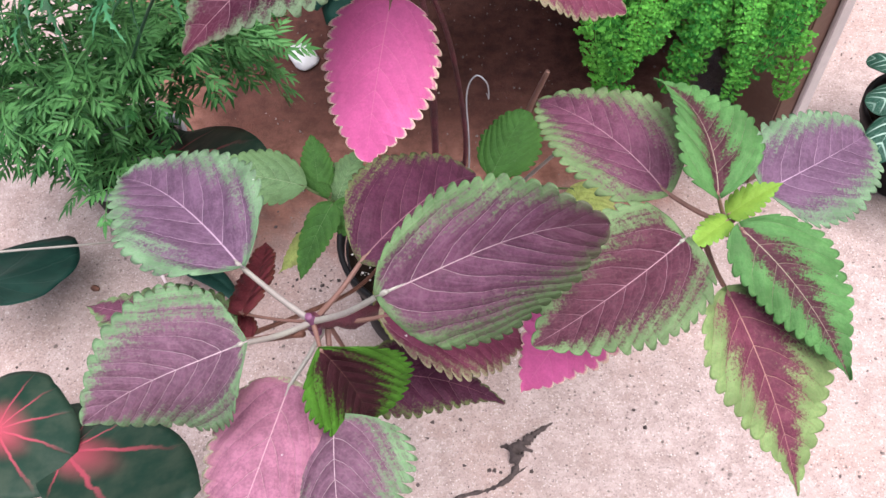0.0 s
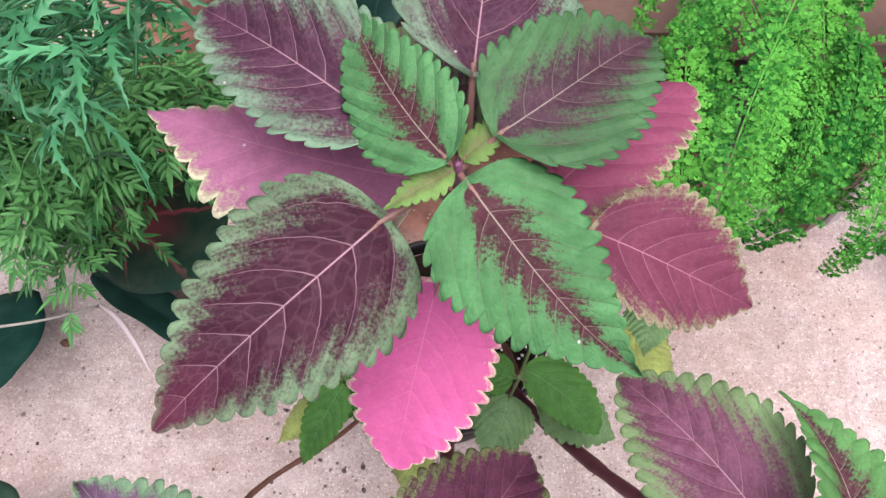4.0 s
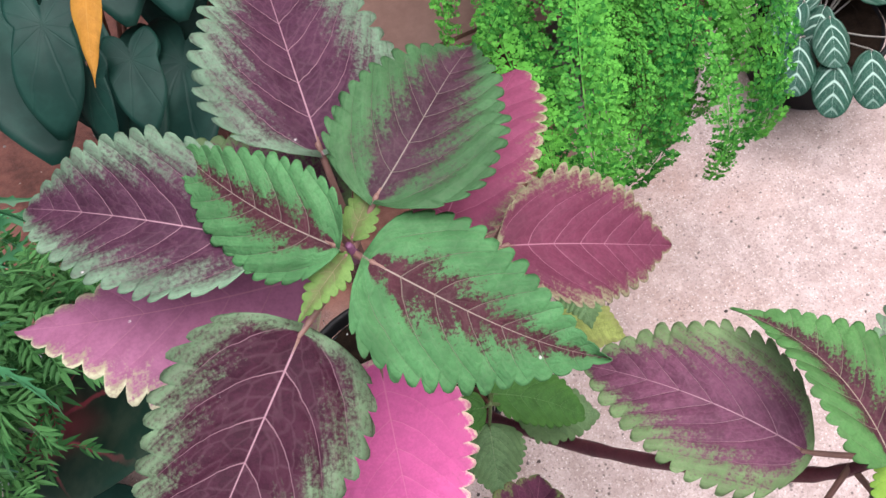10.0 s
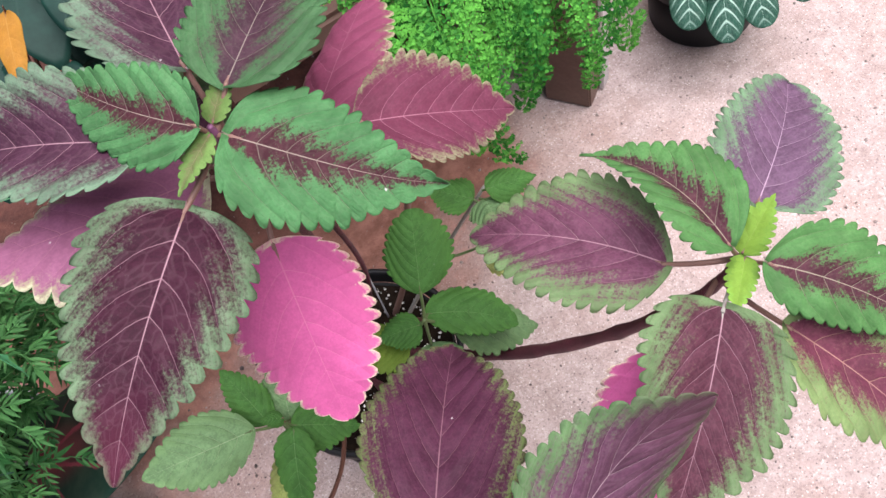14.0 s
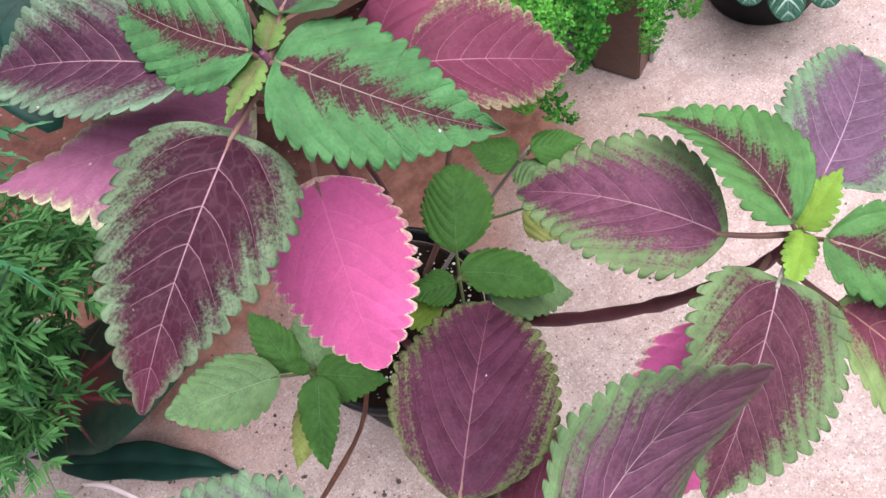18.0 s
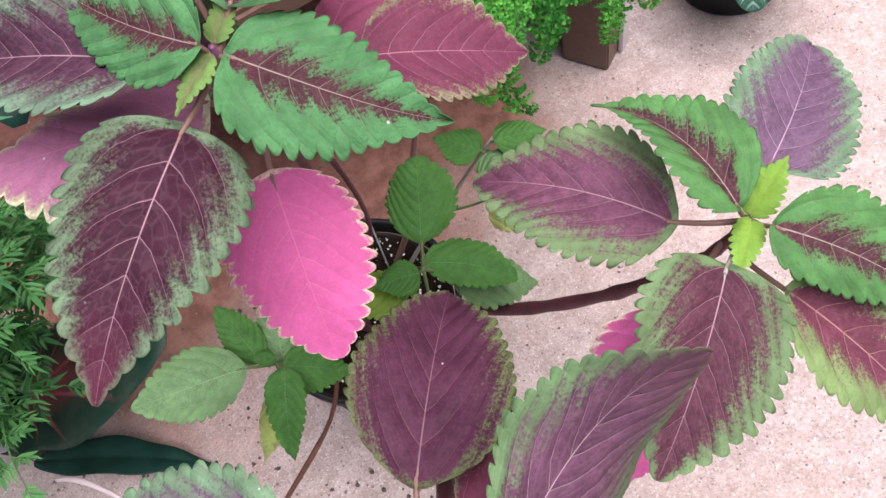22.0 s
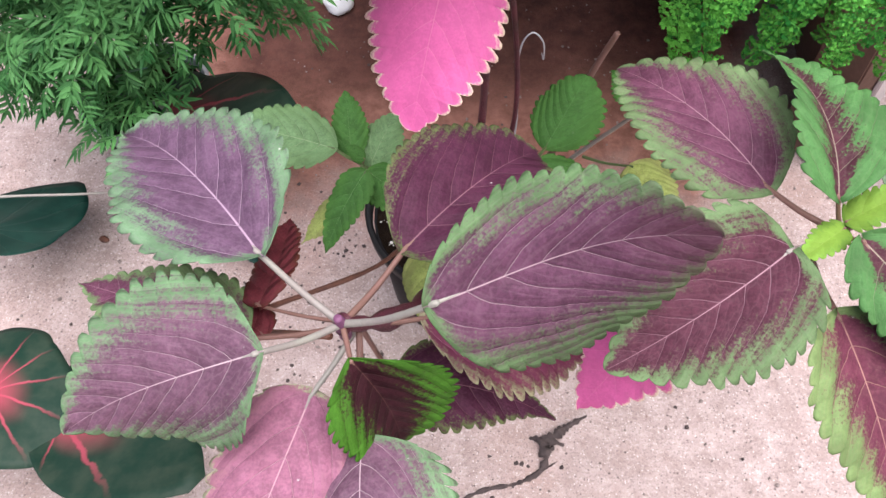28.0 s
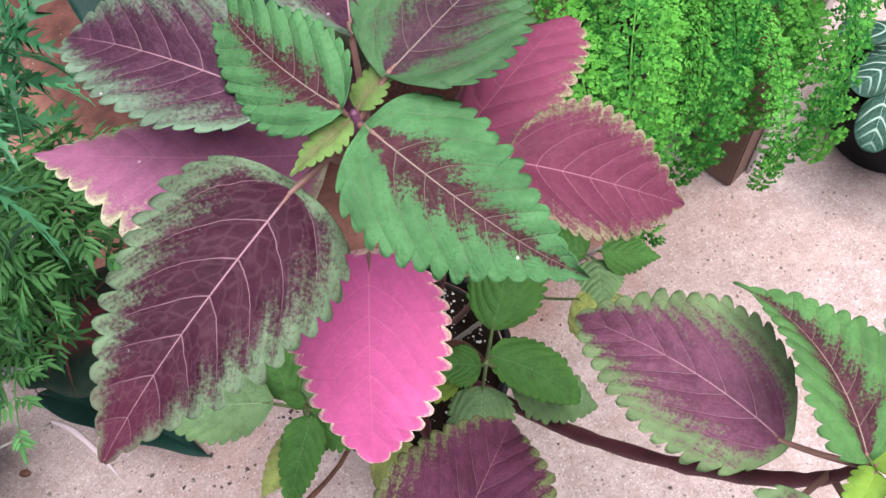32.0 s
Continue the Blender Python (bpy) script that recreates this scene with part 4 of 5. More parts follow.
def fern_frond(length, seed, loose=0.0):
    """A hanging frond: a midrib with close, flat-lying pinnae that overlap, each cut into small rounded lobes; loose spreads the lobes."""
    rng = np.random.default_rng(seed)
    verts, faces = [], []
    pairs = int(length * (250 - 70 * loose))

    def along(t):
        return np.array((0.010 * math.sin(2.5 * t + seed), length * math.sin(1.4 * t) / math.sin(1.4), 0.20 * length * math.sin(math.pi * min(1, t * 0.85)) - 0.50 * length * t ** 2.2))

    for i in range(pairs):
        t = (i + 1) / pairs
        p0 = along(t)
        ahead = unit(along(min(1.0, t + 0.02)) - along(t - 0.02))
        wide = unit(np.cross(ahead, (0, 0, 1)))
        up = np.cross(wide, ahead)
        reach = 0.0160 * (0.30 + 0.75 * math.sin(math.pi * (0.14 + 0.80 * t)) ** 0.7) * rng.uniform(0.86, 1.1)
        for side in (-1, 1):
            run = unit(side * wide + ahead * rng.uniform(0.05, 0.5) + up * rng.uniform(-0.55, 0.25))
            cross = unit(ahead - run * (ahead @ run))
            flat = np.cross(run, cross) * side
            sag = rng.uniform(0.1, 1.0)
            lobes = 7 if loose else 9
            long = reach * rng.uniform(0.75, 1.12)
            for k in range(lobes):
                q = (k + 0.6 + rng.uniform(-0.3, 0.3)) / lobes
                p = p0 + run * long * q + flat * (0.0016 * math.sin(math.pi * q) - 0.005 * sag * q * q) + up * rng.uniform(-0.0010, 0.0012) + cross * rng.uniform(-0.0008, 0.0008)
                for back in (-1, 1):
                    size = 0.0029 * (1.15 - 0.4 * q) * rng.uniform(0.65, 1.3) * (1 - 0.1 * loose)
                    d = unit(run * rng.uniform(0.3, 0.9) + back * cross * rng.uniform(0.5, 1.0) + up * (rng.uniform(-0.2, 0.6) + 0.3 * loose))
                    w = unit(np.cross(d, flat + (0.55 + 0.4 * loose) * rng.uniform(-1, 1, 3)))
                    lift = np.cross(w, d) * size
                    b = len(verts)
                    verts += [p, p + d * size * 0.42 + w * size * 0.40, p + d * size * 0.84 + w * size * 0.44 + lift * 0.15, p + d * size * 0.84 + w * size * 0.14 + lift * 0.03,
                              p + d * size * 1.08 + lift * 0.18, p + d * size * 0.84 - w * size * 0.14 + lift * 0.03, p + d * size * 0.84 - w * size * 0.44 + lift * 0.15, p + d * size * 0.42 - w * size * 0.40]
                    faces += [(b, b + 1, b + 2, b + 3), (b, b + 3, b + 4, b + 5), (b, b + 5, b + 6, b + 7)]
    rib = [along(t) - np.array((0, 0, 0.0005)) for t in np.linspace(0, 1, 6)]
    rv, rf = tube(rib, [0.0006, 0.0006, 0.0005, 0.0005, 0.0004, 0.0002], 5)
    o = len(verts)
    verts += list(rv)
    faces += [tuple(o + k for k in f) for f in rf]
    return verts, faces


FERN = (0.20, 0.76, 0.385)
fern = thing("fern", "bright green crisped fern with fronds hanging over the bench", "fern", at=FERN)
frond_meshes = []
LENGTHS = (0.10, 0.13, 0.16, 0.19, 0.13, 0.16)
for k, size in enumerate(LENGTHS):
    v, f = fern_frond(size, 40 + k, 1.0 if k > 3 else 0.0)
    frond_meshes.append(mesh_object("frond", v, f, fern_green, fern, smooth=False))
# where each frond leaves the crown and where its tip hangs
FRONDS = [
    ((0.152, 0.585, 0.492), (0.089, 0.436, 0.380), 3), ((0.140, 0.605, 0.488), (0.083, 0.530, 0.452), 1), ((0.120, 0.630, 0.490), (0.066, 0.565, 0.452), 1),
    ((0.215, 0.605, 0.492), (0.188, 0.470, 0.405), 5), ((0.172, 0.560, 0.425), (0.150, 0.460, 0.350), 2), ((0.232, 0.590, 0.465), (0.250, 0.472, 0.350), 2),
    ((0.100, 0.580, 0.435), (0.075, 0.476, 0.340), 1), ((0.200, 0.560, 0.420), (0.202, 0.464, 0.342), 2), ((0.240, 0.600, 0.480), (0.262, 0.505, 0.400), 4),
    ((0.245, 0.640, 0.490), (0.286, 0.570, 0.440), 4), ((0.160, 0.570, 0.430), (0.118, 0.462, 0.372), 2), ((0.200, 0.570, 0.430), (0.172, 0.478, 0.335), 1),
    ((0.230, 0.570, 0.430), (0.222, 0.482, 0.322), 1), ((0.225, 0.645, 0.500), (0.262, 0.560, 0.470), 4), ((0.185, 0.640, 0.505), (0.165, 0.545, 0.487), 0),
    ((0.160, 0.660, 0.500), (0.100, 0.655, 0.462), 0), ((0.140, 0.680, 0.500), (0.060, 0.700, 0.440), 1), ((0.180, 0.700, 0.500), (0.160, 0.800, 0.460), 1),
    ((0.240, 0.680, 0.500), (0.300, 0.700, 0.450), 1), ((0.240, 0.720, 0.500), (0.300, 0.800, 0.440), 1), ((0.120, 0.720, 0.500), (0.050, 0.780, 0.440), 1),
    ((0.235, 0.600, 0.440), (0.262, 0.520, 0.365), 1),
]
rng = np.random.default_rng(9)
for k in range(9):
    # the shaded ones beneath
    x = 0.09 + 0.15 * k / 8
    FRONDS.append(((x + rng.uniform(-0.02, 0.02), 0.62 + rng.uniform(-0.03, 0.02), 0.43 + rng.uniform(-0.02, 0.02)), (x + rng.uniform(-0.02, 0.025), 0.515 + rng.uniform(-0.015, 0.02), 0.345 + rng.uniform(-0.03, 0.02)), 1 + k % 2))
used = set()
for start, end, kind in FRONDS:
    src = frond_meshes[kind]
    ob = src if kind not in used else new("frond", src.data)
    used.add(kind)
    ob.parent = fern
    long = LENGTHS[kind]
    start, end = np.array(start), np.array(end)
    go = end - start
    flat = math.hypot(go[0], go[1])
    size = min(1.35, max(0.75, np.linalg.norm(go) / (1.05 * long)))
    place = pose(*(start - np.array(FERN)), math.degrees(math.atan2(go[2] + 0.41 * long * size, flat)), rng.uniform(-30, 30), math.degrees(math.atan2(-go[0], go[1])))
    ob.matrix_local = place @ Matrix.Scale(size, 4)
v, f = lathe([(0.001, 0), (0.06, 0), (0.085, 0.11), (0.09, 0.11), (0.09, 0.13), (0.082, 0.13), (0.08, 0.105), (0.001, 0.1)])
fern_pot = mesh_object("plant_pot", v, f, bench_paint)
fern_pot.location = (0.20, 0.79, 0.385)
tagged(fern_pot, "brown clay pot on the bench holding the fern", "plant pot")


# ---- feathery plant ----
def feather_sprig(seed, length=0.075):
    """A wiry shoot with paired side shoots of narrow, pointed, gently folded leaflets."""
    rng = np.random.default_rng(seed)
    verts, faces = [], []

    def blade(p, d, nrm, long, wide):
        w = unit(np.cross(d, nrm))
        b = len(verts)
        sag = -nrm * long
        verts.extend([p, p + d * long * 0.3 + w * wide, p + d * long * 0.65 + w * wide * 0.8 + sag * 0.07, p + d * long + sag * 0.2, p + d * long * 0.65 - w * wide * 0.8 + sag * 0.07,
                      p + d * long * 0.3 - w * wide, p + d * long * 0.3 - nrm * wide * 0.45, p + d * long * 0.65 - nrm * wide * 0.4 + sag * 0.07])
        faces.extend([(b, b + 1, b + 6), (b + 1, b + 2, b + 7, b + 6), (b + 2, b + 3, b + 7), (b, b + 6, b + 5), (b + 6, b + 7, b + 4, b + 5), (b + 7, b + 3, b + 4)])

    def along(t):
        return np.array((0.008 * math.sin(3 * t + seed), length * t, 0.014 * math.sin(math.pi * t) - 0.022 * t * t))

    for i in range(1, 6):
        t = i / 5
        p = along(t)
        for side in (-1, 1):
            if i == 5 and side > 0:
                continue
            d = unit((side * 0.8, 0.75 + rng.uniform(-0.2, 0.2), rng.uniform(-0.3, 0.3))) if i < 5 else unit((0, 1.0, -0.3))
            up = unit((rng.uniform(-0.35, 0.35), rng.uniform(-0.35, 0.35), 1))
            reach = 0.030 * (1.1 - 0.45 * t) * rng.uniform(0.85, 1.15)
            for k in range(3):
                q = p + d * reach * (0.2 + 0.28 * k)
                for s2 in (-1, 1):
                    d2 = unit(d * 0.8 + s2 * unit(np.cross(up, d)) * 0.75 + up * rng.uniform(-0.15, 0.2))
                    blade(q, d2, up, 0.015 * (1 - 0.15 * k) * rng.uniform(0.75, 1.3), 0.0019)
            blade(p + d * reach * 0.62, d, up, 0.020 * rng.uniform(0.85, 1.15), 0.0022)
            rv, rf = tube([p, p + d * reach * 0.4, p + d * reach * 0.7], [0.0006, 0.0005, 0.0003], 4)
            o = len(verts)
            verts.extend(rv)
            faces.extend(tuple(o + k for k in f) for f in rf)
    rv, rf = tube([along(t) for t in np.linspace(0, 1, 5)], [0.0012, 0.0011, 0.0009, 0.0007, 0.0004], 5)
    o = len(verts)
    verts.extend(rv)
    faces.extend(tuple(o + k for k in f) for f in rf)
    return verts, faces


def jagged_leaf(seed, length=0.062):
    """One broad divided leaf: a blade along the midrib cut into pointed, forward-swept lobes."""
    rng = np.random.default_rng(seed)
    lobes = 7
    verts, faces = [], []

    def spine(t):
        return np.array((0.004 * math.sin(4 * t + seed), length * t, 0.010 * math.sin(2.6 * t) - 0.012 * t * t))

    marks = np.linspace(0, 1, 4 * lobes + 1)
    for i, t in enumerate(marks):
        f = (i % 4) / 4
        taper = (0.45 + 0.55 * math.sin(math.pi * min(1.0, 0.2 + 0.8 * t))) * (1 - t ** 3)
        reach = (0.0012 + 0.0058 * (0.0, 0.08, 1.0, 0.16)[i % 4] * rng.uniform(0.85, 1.15)) * taper + 0.0003
        p = spine(t)
        fwd = 1.5 * (reach - 0.002) if f == 0.5 else 0.0
        for side in (-1, 0, 1):
            verts.append(p + np.array((side * reach, abs(side) * max(0.0, fwd), abs(side) * (0.28 * reach) - 0.25 * abs(side) * fwd)))
    for i in range(len(marks) - 1):
        b = 3 * i
        faces += [(b, b + 1, b + 4, b + 3), (b + 1, b + 2, b + 5, b + 4)]
    rv, rf = tube([spine(-0.25), spine(-0.1), spine(0.5) - (0, 0, 0.0006), spine(0.95)], [0.0009, 0.0009, 0.0007, 0.0002], 5)
    o = len(verts)
    verts.extend(rv)
    faces.extend(tuple(o + k for k in f) for f in rf)
    return verts, faces


FEATHER = (-0.40, 0.64, 0.0)
feather = thing("feathery_plant", "green plant with finely divided feathery leaves beside the coleus", "plant", at=FEATHER)
stem(feather, [(0, 0, 0.08), (0.07, -0.05, 0.22), (0.16, -0.13, 0.38), (0.21, -0.18, 0.46)], [0.002, 0.0018, 0.0014, 0.0005], deep_green, 0.1, 20)
stem(feather, [(0, 0, 0.08), (0.04, -0.06, 0.18), (0.12, -0.14, 0.28)], [0.002, 0.0016, 0.0005], deep_green, 0.1, 21)
stem(feather, [(0, 0, 0.08), (-0.05, -0.02, 0.22), (-0.02, -0.10, 0.36)], [0.002, 0.0016, 0.0005], deep_green, 0.1, 22)
fine, bold = [], []
for k in range(4):
    v, f = feather_sprig(60 + k)
    fine.append(mesh_object("sprig", v, f, feather_green, feather, smooth=False))
    v, f = jagged_leaf(80 + k, (0.050, 0.058, 0.066, 0.054)[k])
    bold.append(mesh_object("leaf", v, f, jagged_green, feather))
rng = np.random.default_rng(12)
SPOTS = (
    (bold, 52, (-0.230, 0.535, 0.475), (0.045, 0.040, 0.025)),
    (bold, 60, (-0.290, 0.560, 0.43), (0.055, 0.055, 0.035)),
    (bold, 30, (-0.370, 0.585, 0.40), (0.050, 0.050, 0.04)),
    (fine, 34, (-0.325, 0.600, 0.29), (0.055, 0.045, 0.045)),
    (fine, 20, (-0.250, 0.620, 0.27), (0.035, 0.030, 0.03)),
    (fine, 26, (-0.400, 0.620, 0.20), (0.050, 0.045, 0.05)),
    (fine, 22, (-0.385, 0.575, 0.22), (0.070, 0.030, 0.05)),
    (fine, 16, (-0.450, 0.650, 0.24), (0.050, 0.050, 0.05)),
    (bold, 34, (-0.400, 0.640, 0.36), (0.070, 0.060, 0.05)),
)
for kinds, count, middle, span in SPOTS:
    for k in range(count):
        src = kinds[k % 4]
        ob = src if not src.get("placed") else new(src.name.split(".")[0], src.data)
        src["placed"] = 1
        ob.parent = feather
        at = [middle[i] - FEATHER[i] + span[i] * rng.uniform(-1, 1) for i in range(3)]
        ob.matrix_local = pose(*at, rng.uniform(-50, 25), rng.uniform(-45, 45), rng.uniform(0, 360))
for src in fine + bold:
    del src["placed"]
pot("plant_pot", "black pot with a pale rim holding the feathery plant", (-0.380, 0.648), 0.068, 0.052, 0.090, black_plastic, rim_mat=grey_plastic)



# ---- caladium, dark broad leaves, calathea ----
def heart_material(name, ground_tone, second, red, amount, shine=0.15, rough=0.5):
    """A dark heart-shaped leaf with red veins that spread from where the stalk joins."""
    m, nodes, links, shader = material(name)
    a = nodes.new("ShaderNodeAttribute")
    a.attribute_name = "leaf"
    xyz = nodes.new("ShaderNodeSeparateXYZ")
    links.new(a.outputs["Vector"], xyz.inputs[0])
    obj = nodes.new("ShaderNodeTexCoord").outputs["Object"]
    n = noise_node(nodes, links, obj, 40.0, 4.0)
    c = blend(nodes, links, ramp(nodes, links, n, 0.35, 0.7), ground_tone, second)
    swing = math_node(nodes, links, "ADD", xyz.outputs[1], math_node(nodes, links, "MULTIPLY", math_node(nodes, links, "SUBTRACT", n, 0.5), 0.03))
    line = math_node(nodes, links, "PINGPONG", math_node(nodes, links, "MULTIPLY", swing, 11.0), 0.5)
    near = math_node(nodes, links, "SUBTRACT", 1.0, ramp(nodes, links, xyz.outputs[0], 0.35, 1.0))
    wide = math_node(nodes, links, "SUBTRACT", 1.0, ramp(nodes, links, math_node(nodes, links, "MULTIPLY", line, math_node(nodes, links, "ADD", xyz.outputs[0], 0.12)), 0.012, 0.05))
    mask = math_node(nodes, links, "MULTIPLY", math_node(nodes, links, "MULTIPLY", wide, near), amount)
    core = math_node(nodes, links, "MULTIPLY", math_node(nodes, links, "SUBTRACT", 1.0, ramp(nodes, links, xyz.outputs[0], 0.0, 0.55)), amount * 1.1)
    c = blend(nodes, links, core, c, red)
    c = blend(nodes, links, mask, c, red)
    links.new(c, shader.inputs["Base Color"])
    shader.inputs["Roughness"].default_value = rough
    shader.inputs["Specular IOR Level"].default_value = shine
    bump(nodes, links, shader, math_node(nodes, links, "ADD", math_node(nodes, links, "MULTIPLY", wide, -1.0), n), 0.3, 0.001)
    translucent(nodes, links, shader, c, 0.08)
    return m


red_heart = heart_material("leaf_caladium", (0.010, 0.033, 0.022), (0.030, 0.050, 0.034), (0.40, 0.066, 0.10), 0.8)
dark_heart = heart_material("leaf_dark_heart", (0.005, 0.026, 0.020), (0.010, 0.042, 0.032), (0.03, 0.06, 0.05), 0.25, 0.15, 0.5)


def heart_leaf(plant, join, tip, width, roll, mat, cup=0.10, droop=0.25, back=0.42, root=None, stalk=None, label=""):
    """A smooth heart-shaped leaf on its stalk: join is where the stalk meets the blade, back the share that the lobes reach behind it."""
    leaf_count[0] += 1
    rng = np.random.default_rng(500 + leaf_count[0])
    join, tip = np.array(join, float), np.array(tip, float)
    length = np.linalg.norm(tip - join)
    a = (tip - join) / length
    e0 = unit(np.cross(a, (0, 0, 1)))
    n0 = np.cross(e0, a)
    c, s = math.cos(radians(roll)), math.sin(radians(roll))
    e, n = c * e0 + s * n0, c * n0 - s * e0
    rings, spokes = 10, 72
    w1 = rng.uniform(0, 6.28)
    verts, la = [join], [(0, 0, 0)]
    for i in range(1, rings + 1):
        for k in range(spokes):
            th = -math.pi + 2 * math.pi * (k + 0.5) / spokes
            t = abs(th) / math.pi
            if t < 0.5:
                r = (1 - t * 2) ** 2.1 * length + (1 - (1 - t * 2) ** 2.1) * 0.5 * width
            else:
                lobe = (t - 0.5) * 2
                r = 0.5 * width * (1 - lobe) ** 0.6 + lobe ** 0.8 * (back * length * (1 - 0.75 * max(0.0, lobe - 0.62) / 0.38)) * 1.1
            r *= 1 + 0.015 * math.sin(7 * th + w1)
            q = i / rings
            x, y = r * q * math.sin(th), r * q * math.cos(th)
            z = cup * abs(x) * (1 - q * 0.5) - droop * (x * x + y * y) / max(length, width) + 0.015 * length * math.sin(3 * th + w1) * q * q + 0.008 * length * abs(math.sin(4.5 * th)) * q
            verts.append(join + a * y + e * x + n * z)
            la.append((q, th / (2 * math.pi) + 0.5, 0))
    faces = [(0, 1 + k, 1 + (k + 1) % spokes) for k in range(spokes)]
    for i in range(rings - 1):
        for k in range(spokes):
            p, q = 1 + i * spokes + k, 1 + i * spokes + (k + 1) % spokes
            faces.append((p, p + spokes, q + spokes, q))
    ob = mesh_object("leaf", verts, faces, mat, plant, label, layers={"leaf": la})
    mod = ob.modifiers.new("thickness", "SOLIDIFY")
    mod.thickness, mod.offset = 0.0005, -1.0
    if root is not None:
        root = np.array(root, float)
        mid = 0.5 * (root + join) + np.array((0, 0, 0.12 * np.linalg.norm(root - join)))
        v, f = tube([root, mid, join - n * 0.0005], [0.003, 0.0024, 0.0014], 8)
        mesh_object("petiole", v, f, stalk or stalk_green, ob)
    return ob


caladium = thing("caladium", "caladium with dark green heart leaves veined in red", "caladium")
heart_leaf(caladium, (-0.3541, 0.2814, 0.098), (-0.2003, 0.213, 0.1876), 0.066, 13, red_heart, cup=-0.07, droop=0.04, back=0.46, root=(-0.56, 0.34, 0.02))
heart_leaf(caladium, (-0.4155, 0.2981, 0.1078), (-0.3388, 0.2506, 0.1227), 0.121, 5, red_heart, cup=0.09, droop=0.26, back=0.54, root=(-0.57, 0.36, 0.02))
heart_leaf(caladium, (-0.3413, 0.6093, 0.0975), (-0.182, 0.5325, 0.1857), 0.116, -5, red_heart, cup=-0.09, droop=0.02, back=0.15, root=(-0.375, 0.64, 0.078))
heart_leaf(caladium, (-0.4729, 0.458, 0.1049), (-0.4348, 0.5462, 0.0362), 0.118, 5, dark_heart, cup=-0.28, droop=-0.16, back=0.12, root=(-0.62, 0.42, 0.01))
leaf(caladium, (-0.384, 0.572, 0.048), (-0.238, 0.486, 0.006), 0.046, 25, dark_heart, teeth=6, tooth=0.0, quilt=0.004, cord=0.0, fold=0.25, blunt=0.5, point=0.9, hub=(-0.40, 0.62, 0.085))
stem(caladium, [(-0.60, 0.44, 0.13), (-0.49, 0.475, 0.125), (-0.40, 0.500, 0.105), (-0.359, 0.527, 0.075)], [0.0015, 0.0014, 0.0013, 0.0012], stalk_green, 0.0, 30, "petiole")
stem(caladium, [(-0.360, 0.530, 0.072), (-0.338, 0.514, 0.078), (-0.318, 0.490, 0.072), (-0.305, 0.468, 0.060)], [0.0014, 0.0030, 0.0024, 0.0005], pale_sheath, 0.0, 31, "sheath", "pale translucent leaf sheath")

dark_plant = thing("broad_leaf_plant", "dark blue-green arrow-leaved plant behind the coleus", "plant")
for join, tip, wide, roll in (
    ((-0.205, 0.86, 0.32), (-0.190, 0.715, 0.31), 0.080, 15), ((-0.165, 0.87, 0.30), (-0.165, 0.735, 0.28), 0.075, -25),
    ((-0.135, 0.80, 0.27), (-0.150, 0.700, 0.25), 0.080, 5), ((-0.085, 0.79, 0.26), (-0.140, 0.690, 0.24), 0.100, 0),
    ((-0.26, 0.97, 0.30), (-0.25, 0.85, 0.28), 0.10, 0), ((-0.06, 0.95, 0.28), (-0.08, 0.82, 0.26), 0.11, 0),
    ((-0.156, 0.767, 0.37), (-0.183, 0.698, 0.33), 0.052, 10), ((-0.146, 0.743, 0.33), (-0.159, 0.700, 0.30), 0.036, -20), ((-0.113, 0.745, 0.33), (-0.121, 0.692, 0.31), 0.052, 0),
    ((-0.055, 0.86, 0.36), (-0.070, 0.77, 0.33), 0.070, 0), ((-0.100, 0.90, 0.34), (-0.105, 0.80, 0.32), 0.070, 10)):
    heart_leaf(dark_plant, join, tip, wide * 0.74, roll, dark_heart, root=(-0.18, 1.0, 0.02), stalk=stem_brown)
leaf(dark_plant, (-0.108, 0.765, 0.405), (-0.135, 0.694, 0.370), 0.022, 0, amber_leaf, teeth=6, tooth=0.0, quilt=0.004, cord=0.0, hub=(-0.16, 0.92, 0.2), stalk=stem_brown, label="withered amber yellow leaf")

calathea_leaf = leaf_material("leaf_calathea", (0.016, 0.062, 0.042), (0.020, 0.070, 0.045), (0.1, 0.2, 0.14), 0.8, (0.36, 0.52, 0.44), veins=0.9, rough=0.4, bold=5.5, fleck=0.0)
calathea = thing("calathea", "small calathea with dark leaves striped pale green in a black pot", "calathea", at=(0, 0, 0))
rng = np.random.default_rng(33)
CAL = (0.537, 0.678)
BLADES = []
for k in range(12):
    th = 0.9 + 5.0 * k / 12 + rng.uniform(-0.15, 0.15) - math.pi / 2
    r0 = 0.012 + 0.026 * (k % 2)
    r1 = r0 + rng.uniform(0.046, 0.055)
    z0 = 0.115 + rng.uniform(-0.008, 0.02)
    BLADES.append(((CAL[0] + r0 * math.cos(th), CAL[1] + r0 * math.sin(th), z0), (CAL[0] + r1 * math.cos(th + 0.2), CAL[1] + r1 * math.sin(th + 0.2), z0 - rng.uniform(0.0, 0.02))))
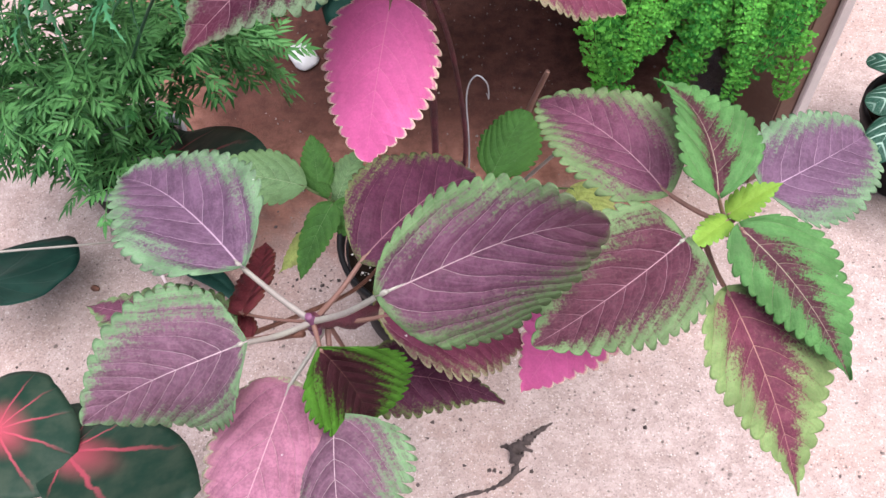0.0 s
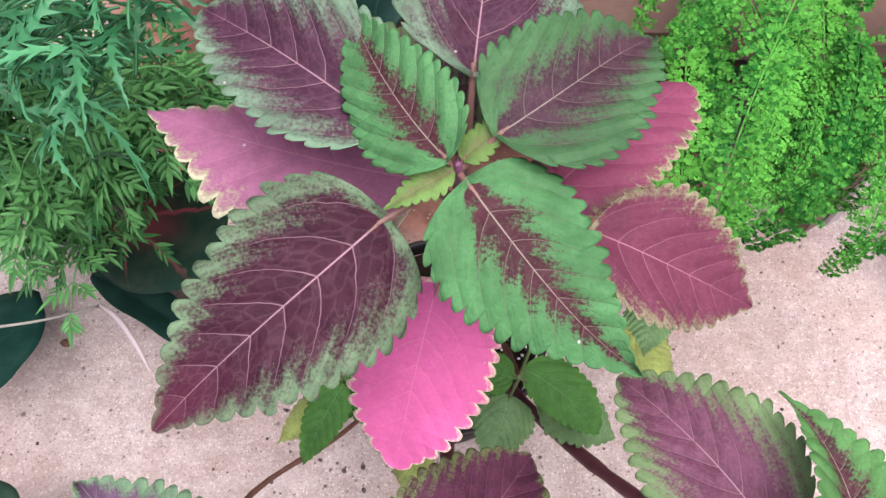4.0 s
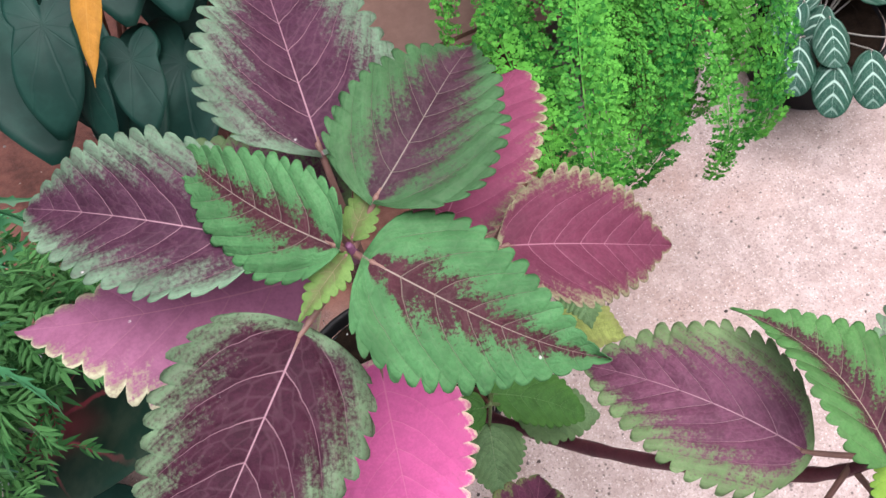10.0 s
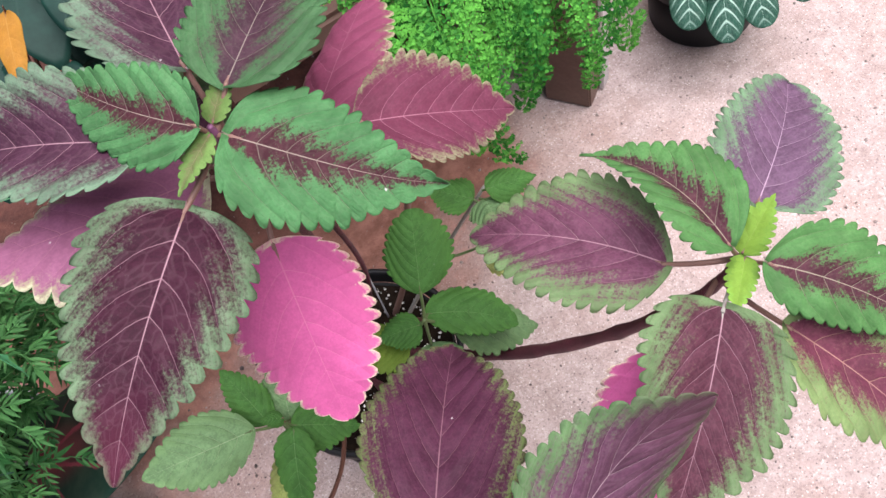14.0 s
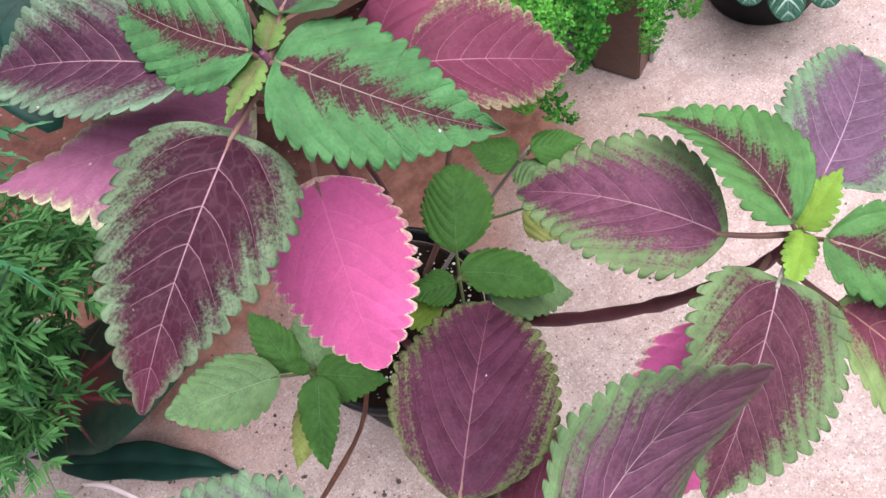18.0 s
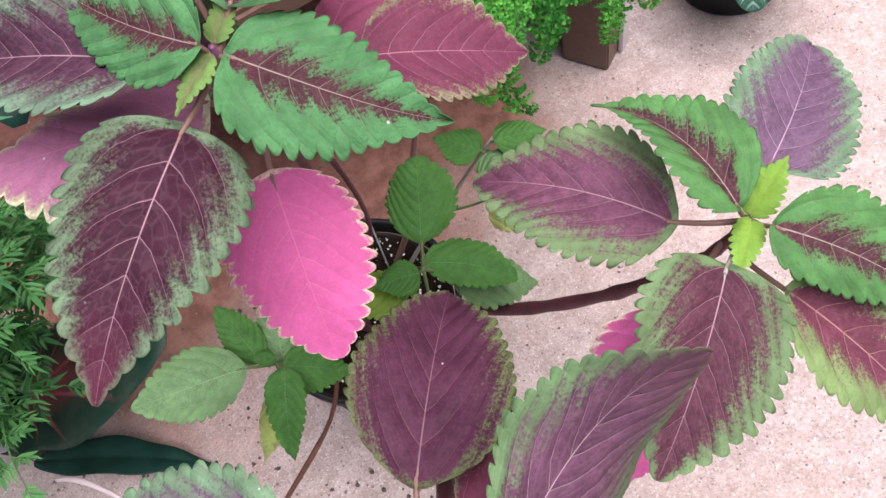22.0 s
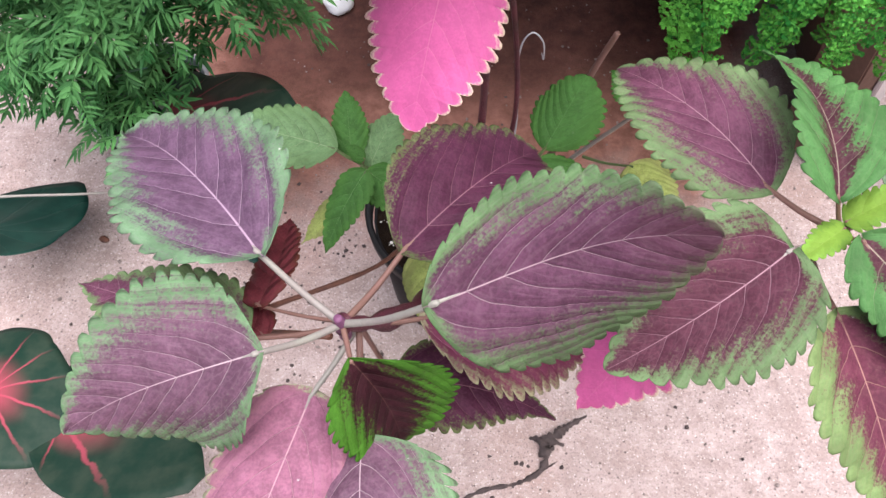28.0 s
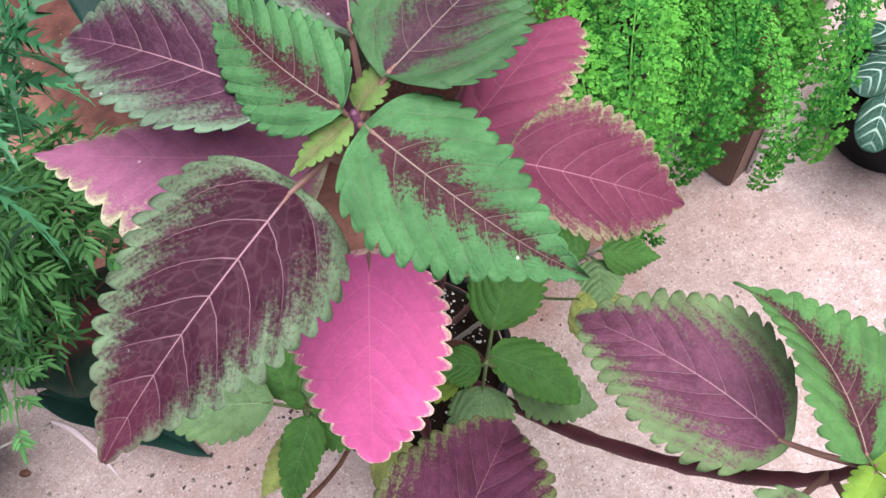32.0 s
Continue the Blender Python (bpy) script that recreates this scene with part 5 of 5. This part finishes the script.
# three that hang over the front of the pot
BLADES += [((0.476, 0.648, 0.118), (0.443, 0.602, 0.096), 0), ((0.497, 0.616, 0.112), (0.466, 0.568, 0.086), 0), ((0.531, 0.606, 0.112), (0.505, 0.556, 0.090), 0), ((0.575, 0.600, 0.110), (0.560, 0.552, 0.092), 0)]
for blade in BLADES:
    leaf(calathea, blade[0], blade[1], 0.040, rng.uniform(-12, 12), calathea_leaf, teeth=6, tooth=0.0, veins=4.6, quilt=0.012, blunt=0.5, point=0.5, droop=0.35, cord=0.0, hub=(CAL[0], CAL[1], 0.07), stalk=stalk_green)
pot("plant_pot", "black plastic pot holding the small calathea", CAL, 0.074, 0.060, 0.088, black_plastic)


# ---- small things on the ground ----
def pebble(name, label, category, at, size, mat, seed):
    rng = np.random.default_rng(seed)
    bm = bmesh.new()
    bmesh.ops.create_icosphere(bm, subdivisions=3, radius=1.0)
    for v in bm.verts:
        k = 1 + 0.22 * noise.noise(v.co * 1.3 + Vector((seed, 0, 0))) + 0.06 * noise.noise(v.co * 4.0)
        v.co = Vector((v.co.x * size[0] * k, v.co.y * size[1] * k, max(v.co.z, -0.7) * size[2] * k))
    me = bpy.data.meshes.new(name)
    bm.to_mesh(me)
    bm.free()
    me.materials.append(mat)
    me.polygons.foreach_set("use_smooth", [True] * len(me.polygons))
    ob = new(name, me)
    ob.matrix_world = pose(at[0], at[1], size[2] * 0.68, 0, 0, rng.uniform(0, 360))
    return tagged(ob, label, category)


pebble("stone_chip", "smooth white stone lying on the red earth", "stone", (-0.215, 0.885), (0.019, 0.026, 0.010), white_stone, 3)
pebble("stone_chip", "small reddish stone chip on the concrete", "stone", (-0.4175, 0.514), (0.0055, 0.0038, 0.003), stem_brown, 4)
debris = thing("dry_debris", "dark shrivelled stalk and crumbs lying on the concrete", "debris")
stem(debris, [(-0.035, 0.255, 0.002), (-0.005, 0.270, 0.003), (0.022, 0.277, 0.002), (0.040, 0.286, 0.003), (0.060, 0.300, 0.002)], [0.0008, 0.0016, 0.0012, 0.0020, 0.0006], dry_matter, 0.9, 51, "stalk")
stem(debris, [(0.040, 0.286, 0.003), (0.050, 0.300, 0.005), (0.046, 0.314, 0.006), (0.060, 0.324, 0.006), (0.070, 0.333, 0.004), (0.088, 0.345, 0.002)], [0.0012, 0.003, 0.0045, 0.0035, 0.0025, 0.0006], dry_matter, 0.9, 52, "stalk")
stem(debris, [(0.034, 0.320, 0.003), (0.050, 0.318, 0.007), (0.066, 0.315, 0.003)], [0.0008, 0.003, 0.0010], dry_matter, 0.9, 53, "stalk")
rng = np.random.default_rng(71)
for k in range(46):
    bm = bmesh.new()
    bmesh.ops.create_icosphere(bm, subdivisions=1, radius=1.0)
    r = 0.0009 + 0.0026 * rng.random() ** 2
    for vert in bm.verts:
        vert.co = Vector([c * r * rng.uniform(0.55, 1.35) for c in vert.co])
    u = rng.random()
    crumb = part("crumb", bm, dry_matter, debris)
    crumb.location = (-0.01 + 0.085 * u + rng.normal(0, 0.011), 0.270 + 0.058 * u + rng.normal(0, 0.011), r * 0.5)
tendril = thing("dry_tendril", "thin pale dry tendril curling beside the stem", "tendril")
stem(tendril, [(0.004, 0.520, 0.104), (0.008, 0.532, 0.20), (0.006, 0.545, 0.262), (0.014, 0.546, 0.285), (0.024, 0.546, 0.276), (0.026, 0.548, 0.255), (0.024, 0.548, 0.262)], [0.0008, 0.0008, 0.0007, 0.0007, 0.0007, 0.0005, 0.0003], grey_plastic, 0.1, 55, "strand")
stalk = thing("bare_stalk", "bare pinkish stalk rising behind the green shoots", "stalk")
stem(stalk, [(0.01, 0.52, 0.104), (0.042, 0.505, 0.20), (0.055, 0.494, 0.288), (0.068, 0.486, 0.345)], [0.0028, 0.0028, 0.0026, 0.002], stalk_pink, 0.1, 57)
